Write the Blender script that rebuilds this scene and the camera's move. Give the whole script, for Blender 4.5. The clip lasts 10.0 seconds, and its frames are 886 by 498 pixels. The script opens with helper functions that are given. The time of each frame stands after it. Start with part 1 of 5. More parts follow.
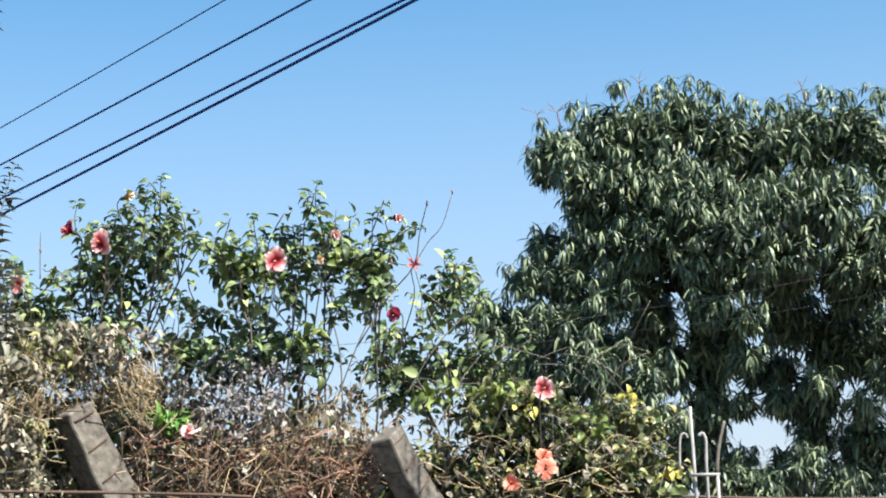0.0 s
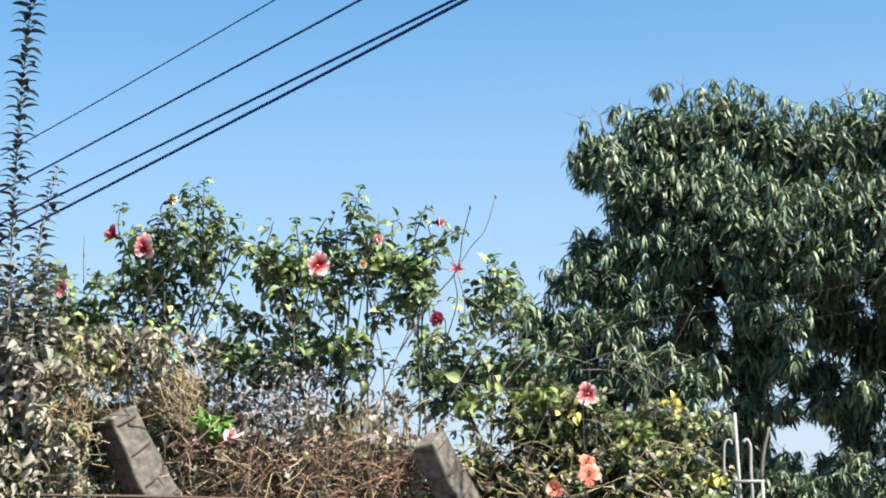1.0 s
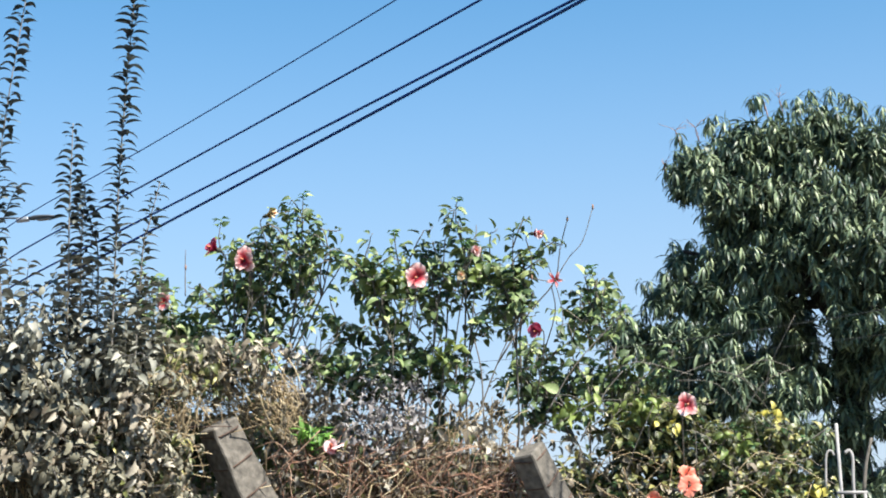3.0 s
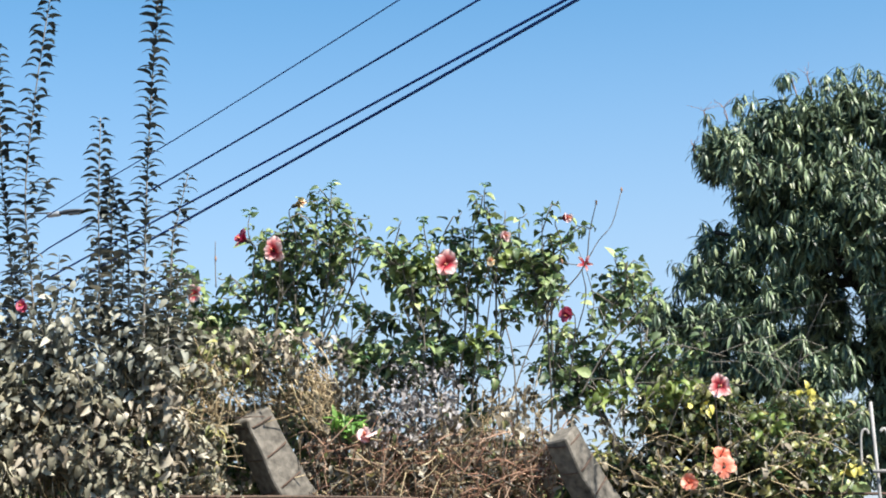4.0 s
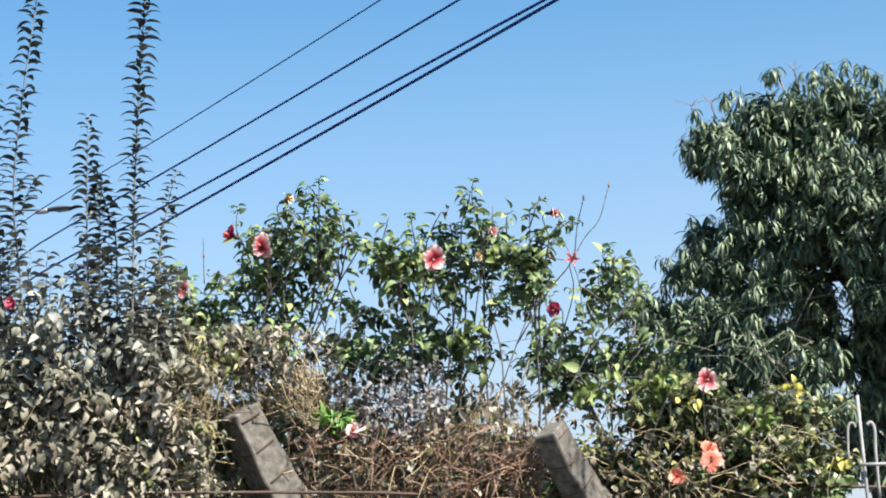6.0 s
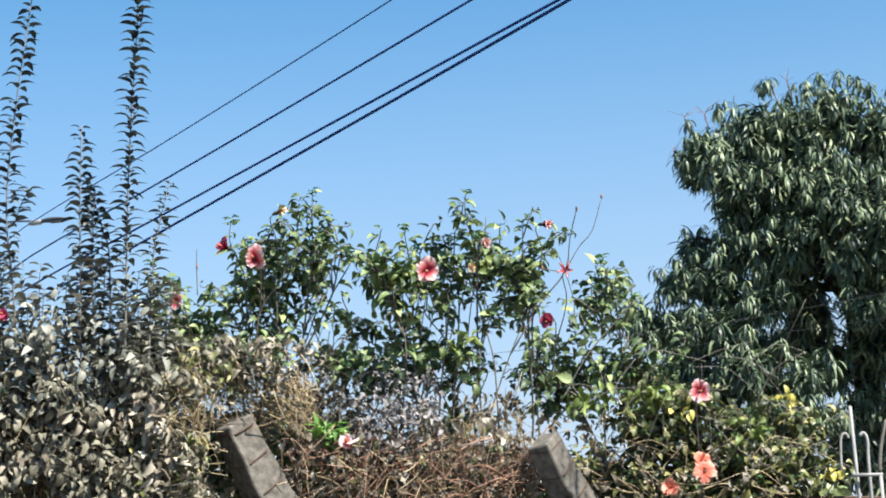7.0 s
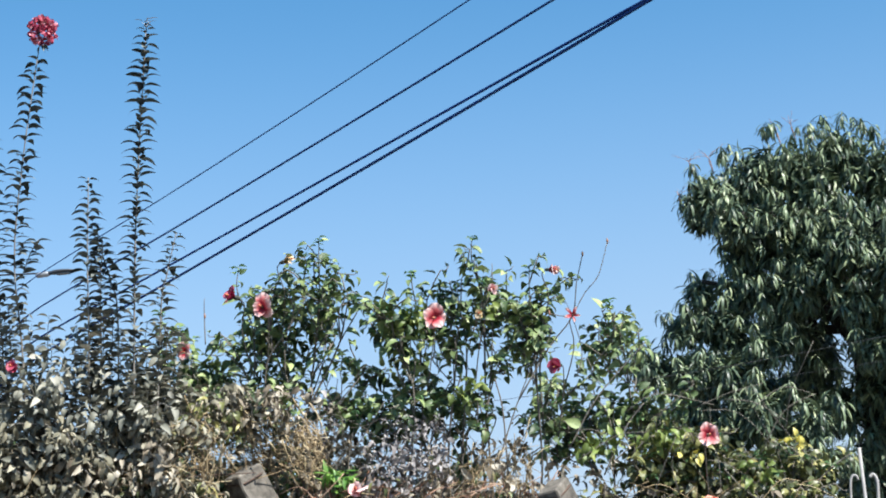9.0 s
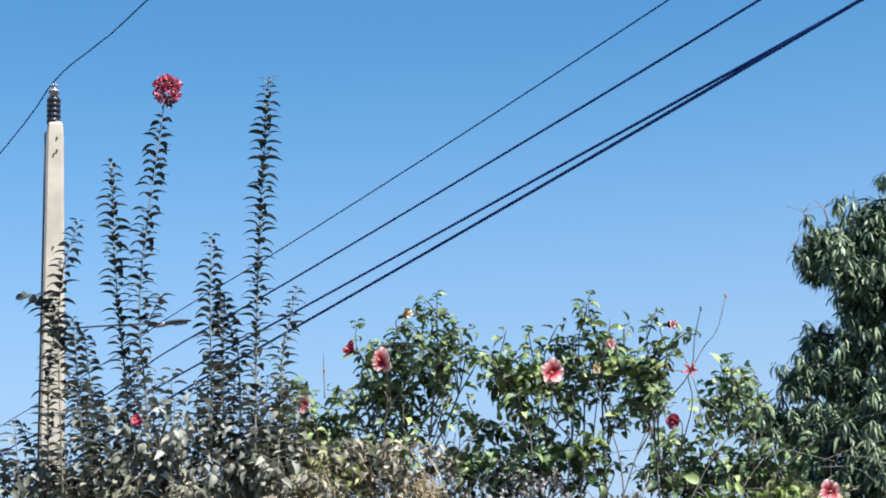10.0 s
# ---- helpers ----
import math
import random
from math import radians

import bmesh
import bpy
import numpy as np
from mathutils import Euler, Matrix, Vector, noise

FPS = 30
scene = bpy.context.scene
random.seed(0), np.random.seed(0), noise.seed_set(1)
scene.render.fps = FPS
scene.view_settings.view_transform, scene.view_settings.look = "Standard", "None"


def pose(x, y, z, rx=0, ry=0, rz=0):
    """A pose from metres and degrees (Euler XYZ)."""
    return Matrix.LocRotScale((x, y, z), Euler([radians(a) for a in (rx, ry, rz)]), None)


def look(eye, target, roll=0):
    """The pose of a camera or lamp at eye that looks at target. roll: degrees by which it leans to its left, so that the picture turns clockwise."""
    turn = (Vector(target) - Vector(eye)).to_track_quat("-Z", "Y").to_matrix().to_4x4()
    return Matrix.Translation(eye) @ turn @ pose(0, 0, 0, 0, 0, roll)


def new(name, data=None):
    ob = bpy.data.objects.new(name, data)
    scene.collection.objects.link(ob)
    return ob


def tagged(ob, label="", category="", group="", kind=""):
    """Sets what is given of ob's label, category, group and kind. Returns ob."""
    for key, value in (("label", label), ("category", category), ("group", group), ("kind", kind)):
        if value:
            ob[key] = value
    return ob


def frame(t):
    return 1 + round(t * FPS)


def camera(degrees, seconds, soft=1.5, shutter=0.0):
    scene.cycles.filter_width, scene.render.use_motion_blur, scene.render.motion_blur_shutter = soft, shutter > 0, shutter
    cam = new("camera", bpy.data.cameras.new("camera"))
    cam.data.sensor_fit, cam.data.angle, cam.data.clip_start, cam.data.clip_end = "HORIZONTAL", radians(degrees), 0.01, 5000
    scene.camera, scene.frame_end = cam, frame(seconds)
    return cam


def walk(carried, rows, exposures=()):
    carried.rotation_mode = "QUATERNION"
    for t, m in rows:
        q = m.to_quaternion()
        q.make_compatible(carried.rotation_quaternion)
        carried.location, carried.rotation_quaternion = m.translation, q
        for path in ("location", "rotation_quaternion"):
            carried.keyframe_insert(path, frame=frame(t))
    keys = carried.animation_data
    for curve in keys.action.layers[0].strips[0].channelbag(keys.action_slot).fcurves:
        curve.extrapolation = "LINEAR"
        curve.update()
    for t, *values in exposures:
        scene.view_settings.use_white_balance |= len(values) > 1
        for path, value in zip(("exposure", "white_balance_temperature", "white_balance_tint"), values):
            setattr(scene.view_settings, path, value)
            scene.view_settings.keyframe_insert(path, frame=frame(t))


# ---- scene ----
cam = camera(28.0, 10.0, soft=1.9)
ROWS = [
    (0.0, 0.0142, -0.0178, 1.607, 101.241, 2.187, -4.978),
    (0.5, 0.0116, -0.0067, 1.6144, 101.341, 2.026, -4.313),
    (1.0, 0.008, 0.0073, 1.6196, 101.383, 1.827, -3.698),
    (1.5, 0.0006, -0.0122, 1.6121, 101.521, 1.793, -3.311),
    (2.0, -0.0066, -0.0212, 1.6065, 101.74, 1.592, -2.162),
    (2.5, -0.0121, -0.0057, 1.6056, 101.867, 1.509, -1.36),
    (3.0, -0.0123, -0.0124, 1.5952, 101.99, 1.597, -0.665),
    (3.2, -0.0106, -0.0108, 1.5958, 102.046, 1.747, -0.265),
    (4.3, -0.0016, -0.0017, 1.5994, 101.378, 2.66, 0.629),
    (4.5, 0.0, 0.0, 1.6, 101.315, 2.37, 0.474),
    (5.0, 0.0007, -0.0157, 1.5911, 101.37, 2.751, 0.44),
    (6.5, 0.0018, -0.0239, 1.5943, 101.539, 2.819, 0.169),
    (7.0, 0.0065, -0.03, 1.5955, 101.757, 2.903, 0.08),
    (7.5, 0.0078, -0.0434, 1.5961, 102.032, 2.989, 0.082),
    (8.0, 0.0073, -0.0284, 1.5965, 102.438, 3.238, 0.129),
    (8.5, 0.0102, -0.0485, 1.5865, 102.957, 3.543, 0.379),
    (9.0, 0.0033, -0.0492, 1.5878, 103.308, 3.577, 0.427),
    (9.1, -0.0019, -0.0568, 1.5939, 103.45, 3.685, 0.4),
    (9.2, -0.007, -0.0644, 1.6001, 103.645, 3.705, 0.318),
    (9.3, -0.0121, -0.072, 1.6062, 103.991, 3.636, 0.294),
    (9.4, -0.0173, -0.0796, 1.6123, 104.244, 3.565, 0.435),
    (9.5, -0.0224, -0.0872, 1.6184, 104.365, 3.314, 1.019),
    (9.6, -0.0259, -0.0895, 1.6175, 104.635, 3.235, 2.252),
    (9.7, -0.0294, -0.0918, 1.6166, 104.849, 3.06, 3.379),
    (9.8, -0.0329, -0.094, 1.6156, 105.003, 2.756, 3.783),
    (9.9, -0.0364, -0.0963, 1.6147, 105.038, 2.69, 3.808),
    (10.0, -0.04, -0.0985, 1.6138, 105.017, 2.724, 3.796),
]
walk(cam, [(t, pose(x, y, z, rx, ry, rz)) for t, x, y, z, rx, ry, rz in ROWS],
     exposures=[(0.0, 1.27, 6600, 10), (3.0, 1.22, 6500, 10), (4.5, 1.21, 6550, 10), (7.5, 1.15, 6400, 10), (9.0, 1.08, 6250, 10), (10.0, 1.02, 6100, 10)])

# ---- world and sun ----
SUN_AZ, SUN_EL = 136.0, 52.0   # compass bearing from +y towards +x, and height
world = bpy.data.worlds.new("sky")
scene.world = world
world.use_nodes = True
wn = world.node_tree.nodes
sky = wn.new("ShaderNodeTexSky")
sky.sky_type = "NISHITA"
sky.sun_disc = False
sky.sun_elevation = radians(SUN_EL)
sky.sun_rotation = radians(SUN_AZ)
sky.altitude = 1200.0
sky.air_density, sky.dust_density, sky.ozone_density = 1.0, 0.25, 1.8
wn["Background"].inputs["Strength"].default_value = 0.0905
vivid = wn.new("ShaderNodeHueSaturation")
vivid.inputs["Hue"].default_value, vivid.inputs["Saturation"].default_value = 0.487, 1.24
world.node_tree.links.new(sky.outputs[0], vivid.inputs["Color"])
# pale haze that thickens towards the horizon all round
where = wn.new("ShaderNodeTexCoord")
height = wn.new("ShaderNodeSeparateXYZ")
world.node_tree.links.new(where.outputs["Generated"], height.inputs[0])
haze = wn.new("ShaderNodeMapRange")
haze.interpolation_type = "SMOOTHSTEP"
for socket, value in (("From Min", 0.0), ("From Max", 0.4), ("To Min", 0.85), ("To Max", 0.0)):
    haze.inputs[socket].default_value = value
world.node_tree.links.new(height.outputs["Z"], haze.inputs["Value"])
blend = wn.new("ShaderNodeMixRGB")
blend.inputs["Color2"].default_value = (2.85, 3.1, 3.7, 1)
world.node_tree.links.new(haze.outputs[0], blend.inputs["Fac"])
world.node_tree.links.new(vivid.outputs[0], blend.inputs["Color1"])
world.node_tree.links.new(blend.outputs[0], wn["Background"].inputs["Color"])
sun_data = bpy.data.lights.new("sun", "SUN")
sun_data.energy, sun_data.angle, sun_data.color = 5.0, radians(0.5), (1.0, 0.95, 0.86)
sun = new("sun", sun_data)
az, el = radians(SUN_AZ), radians(SUN_EL)
to_sun = Vector((math.sin(az) * math.cos(el), math.cos(az) * math.cos(el), math.sin(el)))
sun.matrix_basis = look(to_sun * 60, (0, 0, 0))


# ---- materials ----
def shader(name):
    m = bpy.data.materials.new(name)
    m.use_nodes = True
    nodes, links = m.node_tree.nodes, m.node_tree.links
    return m, nodes, links, nodes["Principled BSDF"]


def ramp(nodes, stops):
    r = nodes.new("ShaderNodeValToRGB")
    els = r.color_ramp.elements
    while len(els) < len(stops):
        els.new(0.5)
    for e, (p, c) in zip(els, stops):
        e.position, e.color = p, (*c, 1)
    return r


def noise_tex(nodes, links, scale, detail=4.0, coord="Object"):
    tc = nodes.new("ShaderNodeTexCoord")
    n = nodes.new("ShaderNodeTexNoise")
    n.inputs["Scale"].default_value, n.inputs["Detail"].default_value = scale, detail
    links.new(tc.outputs[coord], n.inputs["Vector"])
    return n


def bump(nodes, links, src, bsdf, strength, distance):
    b = nodes.new("ShaderNodeBump")
    b.inputs["Strength"].default_value, b.inputs["Distance"].default_value = strength, distance
    links.new(src, b.inputs["Height"])
    links.new(b.outputs[0], bsdf.inputs["Normal"])


def mat_leaf(name, stops, rough=0.42, through_light=0.25, per_object=False, blotch=18.0, gloss=0.5):
    """Leaf skin: colour varies leaf by leaf and in blotches, some light shines through."""
    m, nodes, links, bsdf = shader(name)
    if per_object:
        rnd = nodes.new("ShaderNodeObjectInfo").outputs["Random"]
    else:
        rnd = nodes.new("ShaderNodeNewGeometry").outputs["Random Per Island"]
    n = noise_tex(nodes, links, blotch)
    mix = nodes.new("ShaderNodeMath")
    mix.operation = "MULTIPLY_ADD"
    links.new(n.outputs["Fac"], mix.inputs[0])
    mix.inputs[1].default_value = 0.5
    sub = nodes.new("ShaderNodeMath")
    sub.operation = "MULTIPLY_ADD"
    links.new(rnd, sub.inputs[0])
    sub.inputs[1].default_value, sub.inputs[2].default_value = 0.85, -0.17
    links.new(sub.outputs[0], mix.inputs[2])
    col = ramp(nodes, stops)
    links.new(mix.outputs[0], col.inputs["Fac"])
    links.new(col.outputs[0], bsdf.inputs["Base Color"])
    bsdf.inputs["Roughness"].default_value = rough
    bsdf.inputs["Specular IOR Level"].default_value = gloss
    fine = noise_tex(nodes, links, 160.0, 2.0)
    bump(nodes, links, fine.outputs["Fac"], bsdf, 0.25, 0.004)
    tr = nodes.new("ShaderNodeBsdfTranslucent")
    links.new(col.outputs[0], tr.inputs["Color"])
    ms = nodes.new("ShaderNodeMixShader")
    ms.inputs[0].default_value = through_light
    links.new(bsdf.outputs[0], ms.inputs[1])
    links.new(tr.outputs[0], ms.inputs[2])
    links.new(ms.outputs[0], nodes["Material Output"].inputs["Surface"])
    return m


def mat_plain(name, c1, c2, scale=20.0, rough=0.7, metal=0.0, bumps=0.3, depth=0.01, island=False):
    """Mineral, bark, metal or paint: two noises, relief and uneven gloss."""
    m, nodes, links, bsdf = shader(name)
    n = noise_tex(nodes, links, scale, 6.0)
    big = noise_tex(nodes, links, scale * 0.12, 3.0)
    add = nodes.new("ShaderNodeMath")
    add.operation = "MULTIPLY_ADD"
    add.inputs[1].default_value = 0.6
    links.new(n.outputs["Fac"], add.inputs[0])
    half = nodes.new("ShaderNodeMath")
    half.operation = "MULTIPLY"
    half.inputs[1].default_value = 0.4
    if island:
        links.new(nodes.new("ShaderNodeNewGeometry").outputs["Random Per Island"], half.inputs[0])
    else:
        links.new(big.outputs["Fac"], half.inputs[0])
    links.new(half.outputs[0], add.inputs[2])
    col = ramp(nodes, [(0.3, c1), (0.7, c2)])
    links.new(add.outputs[0], col.inputs["Fac"])
    links.new(col.outputs[0], bsdf.inputs["Base Color"])
    bsdf.inputs["Roughness"].default_value, bsdf.inputs["Metallic"].default_value = rough, metal
    bump(nodes, links, n.outputs["Fac"], bsdf, bumps, depth)
    return m


def mat_petal(name, stops, size):
    """Petals: colour runs from the throat outwards, with faint streaks."""
    m, nodes, links, bsdf = shader(name)
    tc = nodes.new("ShaderNodeTexCoord")
    ln = nodes.new("ShaderNodeVectorMath")
    ln.operation = "LENGTH"
    links.new(tc.outputs["Object"], ln.inputs[0])
    n = noise_tex(nodes, links, 60.0)
    a = nodes.new("ShaderNodeMath")
    a.operation = "MULTIPLY_ADD"
    a.inputs[1].default_value = 1.0 / size
    links.new(ln.outputs["Value"], a.inputs[0])
    b = nodes.new("ShaderNodeMath")
    b.operation = "MULTIPLY_ADD"
    b.inputs[1].default_value, b.inputs[2].default_value = 0.3, -0.15
    links.new(n.outputs["Fac"], b.inputs[0])
    links.new(b.outputs[0], a.inputs[2])
    col = ramp(nodes, stops)
    links.new(a.outputs[0], col.inputs["Fac"])
    links.new(col.outputs[0], bsdf.inputs["Base Color"])
    bsdf.inputs["Roughness"].default_value = 0.5
    tr = nodes.new("ShaderNodeBsdfTranslucent")
    links.new(col.outputs[0], tr.inputs["Color"])
    ms = nodes.new("ShaderNodeMixShader")
    ms.inputs[0].default_value = 0.22
    links.new(bsdf.outputs[0], ms.inputs[1])
    links.new(tr.outputs[0], ms.inputs[2])
    links.new(ms.outputs[0], nodes["Material Output"].inputs["Surface"])
    return m


MANGO = mat_leaf("mango_leaf", [(0.0, (0.02, 0.034, 0.027)), (0.4, (0.068, 0.103, 0.064)), (0.75, (0.165, 0.218, 0.122)), (1.0, (0.31, 0.36, 0.2))], rough=0.42, through_light=0.06, gloss=0.4)
HIB = mat_leaf("hibiscus_leaf", [(0.0, (0.022, 0.044, 0.022)), (0.4, (0.09, 0.138, 0.052)), (0.75, (0.22, 0.285, 0.11)), (1.0, (0.37, 0.42, 0.18))], rough=0.46, gloss=0.45, through_light=0.1)
HIB_ONE = mat_leaf("hibiscus_single_leaf", [(0.0, (0.022, 0.044, 0.022)), (0.4, (0.09, 0.138, 0.052)), (0.75, (0.22, 0.285, 0.11)), (1.0, (0.37, 0.42, 0.18))], rough=0.46, gloss=0.45, through_light=0.1, per_object=True)
LIME = mat_leaf("yellow_green_leaf", [(0.0, (0.025, 0.034, 0.014)), (0.4, (0.075, 0.09, 0.03)), (0.75, (0.18, 0.19, 0.068)), (1.0, (0.4, 0.35, 0.12))], rough=0.4, through_light=0.16)
LIME_ONE = mat_leaf("yellow_green_single_leaf", [(0.0, (0.025, 0.034, 0.014)), (0.4, (0.075, 0.09, 0.03)), (0.75, (0.18, 0.19, 0.068)), (1.0, (0.4, 0.35, 0.12))], rough=0.4, through_light=0.16, per_object=True)
GREY = mat_leaf("dusty_leaf", [(0.0, (0.065, 0.071, 0.058)), (0.4, (0.18, 0.184, 0.148)), (0.75, (0.3, 0.295, 0.238)), (1.0, (0.42, 0.4, 0.335))], rough=0.55, through_light=0.12, gloss=0.3)
# dusty stalk leaf twice: shade painted into the first colour, light into the second
SHADED_ONE = mat_leaf("shaded_dusty_leaf", [(0.0, (0.014, 0.022, 0.03)), (0.45, (0.036, 0.05, 0.057)), (0.8, (0.1, 0.118, 0.112)), (1.0, (0.25, 0.265, 0.235))], rough=0.42, through_light=0.06, gloss=0.3, per_object=True)
LIT_ONE = mat_leaf("lit_dusty_leaf", [(0.0, (0.058, 0.064, 0.054)), (0.4, (0.17, 0.173, 0.14)), (0.75, (0.3, 0.292, 0.238)), (1.0, (0.43, 0.408, 0.34))], rough=0.55, through_light=0.12, gloss=0.25, per_object=True)
DEAD = mat_leaf("dead_leaf", [(0.0, (0.085, 0.07, 0.05)), (0.4, (0.23, 0.195, 0.145)), (0.75, (0.4, 0.36, 0.285)), (1.0, (0.52, 0.48, 0.4))], rough=0.75, through_light=0.08, gloss=0.2)
WITHERED = mat_leaf("withered_leaf", [(0.0, (0.055, 0.051, 0.036)), (0.4, (0.175, 0.165, 0.116)), (0.75, (0.29, 0.27, 0.198)), (1.0, (0.4, 0.37, 0.285))], rough=0.65, through_light=0.12, gloss=0.2)
ASHEN = mat_leaf("ashen_leaf", [(0.0, (0.12, 0.11, 0.11)), (0.5, (0.26, 0.24, 0.235)), (1.0, (0.43, 0.41, 0.4))], rough=0.8, through_light=0.1, gloss=0.2)
STRAW = mat_leaf("straw", [(0.0, (0.09, 0.06, 0.035)), (0.4, (0.25, 0.185, 0.105)), (0.75, (0.45, 0.355, 0.21)), (1.0, (0.62, 0.53, 0.36))], rough=0.7, through_light=0.05, gloss=0.25)
RUSSET = mat_leaf("russet_twig", [(0.0, (0.06, 0.03, 0.022)), (0.5, (0.25, 0.135, 0.09)), (1.0, (0.52, 0.36, 0.26))], rough=0.8, through_light=0.05, gloss=0.2)
YOUNG = mat_leaf("young_leaf", [(0.0, (0.035, 0.09, 0.04)), (0.5, (0.085, 0.175, 0.07)), (1.0, (0.17, 0.28, 0.11))], rough=0.46, gloss=0.4)
FRESH = mat_leaf("fresh_green_leaf", [(0.0, (0.06, 0.14, 0.025)), (0.5, (0.12, 0.27, 0.05)), (1.0, (0.27, 0.43, 0.1))], rough=0.4)
LIGHT_GREEN = mat_leaf("light_green_leaf", [(0.0, (0.08, 0.12, 0.025)), (0.5, (0.19, 0.25, 0.06)), (1.0, (0.33, 0.37, 0.11))], rough=0.45, through_light=0.16)
YELLOWED = mat_leaf("yellowed_leaf", [(0.0, (0.22, 0.2, 0.04)), (0.5, (0.45, 0.4, 0.07)), (1.0, (0.65, 0.58, 0.16))], rough=0.45, through_light=0.2)
TWIG = mat_plain("twig_bark", (0.07, 0.062, 0.05), (0.2, 0.18, 0.15), 60.0, 0.85)
STALK_SKIN = mat_plain("pale_stalk", (0.1, 0.09, 0.08), (0.26, 0.24, 0.21), 60.0, 0.8)
GREEN_STEM = mat_plain("green_stem", (0.02, 0.022, 0.018), (0.05, 0.055, 0.04), 60.0, 0.7)
BARK = mat_plain("mango_bark", (0.014, 0.013, 0.012), (0.042, 0.037, 0.033), 14.0, 0.9, bumps=0.7, depth=0.03)
CONCRETE = mat_plain("weathered_concrete", (0.03, 0.027, 0.023), (0.235, 0.21, 0.175), 30.0, 0.92, bumps=0.6, depth=0.012)
POLE = mat_plain("pole_concrete", (0.3, 0.26, 0.21), (0.46, 0.41, 0.335), 5.0, 0.85, bumps=0.25, depth=0.01)
RUST = mat_plain("rusty_wire", (0.05, 0.035, 0.03), (0.16, 0.1, 0.07), 90.0, 0.8, metal=0.3)
CABLE = mat_plain("cable_sheath", (0.016, 0.045, 0.16), (0.032, 0.08, 0.27), 8.0, 0.7)
CABLE.node_tree.nodes["Principled BSDF"].inputs["Specular IOR Level"].default_value = 0.08
CERAMIC = mat_plain("insulator_glaze", (0.012, 0.013, 0.02), (0.035, 0.035, 0.045), 12.0, 0.3)
STEEL = mat_plain("galvanised_steel", (0.35, 0.35, 0.35), (0.6, 0.6, 0.6), 30.0, 0.45, metal=0.7)
WHITE = mat_plain("chalky_white_paint", (0.22, 0.21, 0.2), (0.4, 0.39, 0.375), 18.0, 0.7)
LAMP_GREY = mat_plain("lamp_housing_paint", (0.03, 0.034, 0.042), (0.07, 0.078, 0.09), 10.0, 0.5)
WEATHERED = mat_plain("weathered_sheath", (0.04, 0.043, 0.05), (0.09, 0.095, 0.105), 10.0, 0.7)
DARK_WIRE = mat_plain("dark_wire", (0.018, 0.02, 0.026), (0.045, 0.048, 0.056), 10.0, 0.8)
LENS = mat_plain("lamp_lens", (0.05, 0.055, 0.065), (0.11, 0.12, 0.13), 10.0, 0.25)
EARTH = mat_plain("dry_earth", (0.04, 0.034, 0.026), (0.095, 0.08, 0.06), 1.5, 0.95, bumps=0.8, depth=0.05)
PINK = mat_petal("coral_petal", [(0.0, (0.14, 0.004, 0.012)), (0.4, (0.32, 0.012, 0.03)), (0.56, (0.6, 0.13, 0.14)), (0.74, (0.78, 0.42, 0.4)), (1.0, (0.88, 0.7, 0.67))], 0.062)
CRIMSON = mat_petal("crimson_petal", [(0.0, (0.1, 0.004, 0.014)), (0.6, (0.32, 0.018, 0.065)), (1.0, (0.52, 0.1, 0.16))], 0.062)
FADED = mat_petal("faded_petal", [(0.0, (0.3, 0.2, 0.05)), (0.5, (0.55, 0.38, 0.16)), (1.0, (0.76, 0.6, 0.4))], 0.062)
ORANGE = mat_petal("orange_petal", [(0.0, (0.4, 0.05, 0.03)), (0.5, (0.68, 0.18, 0.11)), (1.0, (0.78, 0.33, 0.23))], 0.062)
YELLOW = mat_plain("pollen_column", (0.35, 0.05, 0.04), (0.6, 0.25, 0.12), 80.0, 0.8)
HEAD_RED = mat_leaf("red_floret", [(0.0, (0.16, 0.012, 0.04)), (0.5, (0.5, 0.06, 0.12)), (0.8, (0.72, 0.22, 0.28)), (1.0, (0.85, 0.48, 0.5))], rough=0.5)

# ---- builders ----
rng = np.random.default_rng(7)
WORLD = {}


def thing(name, at, label, category, group="", kind=""):
    ob = new(name)
    ob.empty_display_size = 0.1
    ob.location = at
    WORLD[ob] = Matrix.Translation(at)
    return tagged(ob, label, category, group, kind)


def hang(ob, parent, m=None):
    """Puts ob under parent with the world pose m."""
    ob.parent = parent
    ob.matrix_parent_inverse = WORLD[parent].inverted()
    ob.matrix_basis = m if m is not None else Matrix.Identity(4)
    WORLD[ob] = ob.matrix_basis.copy()
    return ob


def mesh_of(name, verts, faces, material, smooth=True):
    me = bpy.data.meshes.new(name)
    me.from_pydata([tuple(v) for v in verts], [], faces)
    me.materials.append(material)
    if smooth:
        me.polygons.foreach_set("use_smooth", [True] * len(me.polygons))
    me.update()
    return me


def part(name, data, parent, label="", m=None, kind=""):
    return tagged(hang(new(name, data), parent, m), label, kind=kind)


def bm_mesh(name, bm, material, smooth=False):
    me = bpy.data.meshes.new(name)
    bm.to_mesh(me)
    bm.free()
    me.materials.append(material)
    if smooth:
        me.polygons.foreach_set("use_smooth", [True] * len(me.polygons))
    return me


def unit(a):
    a = np.asarray(a, float)
    return a / (np.linalg.norm(a, axis=-1, keepdims=True) + 1e-9)


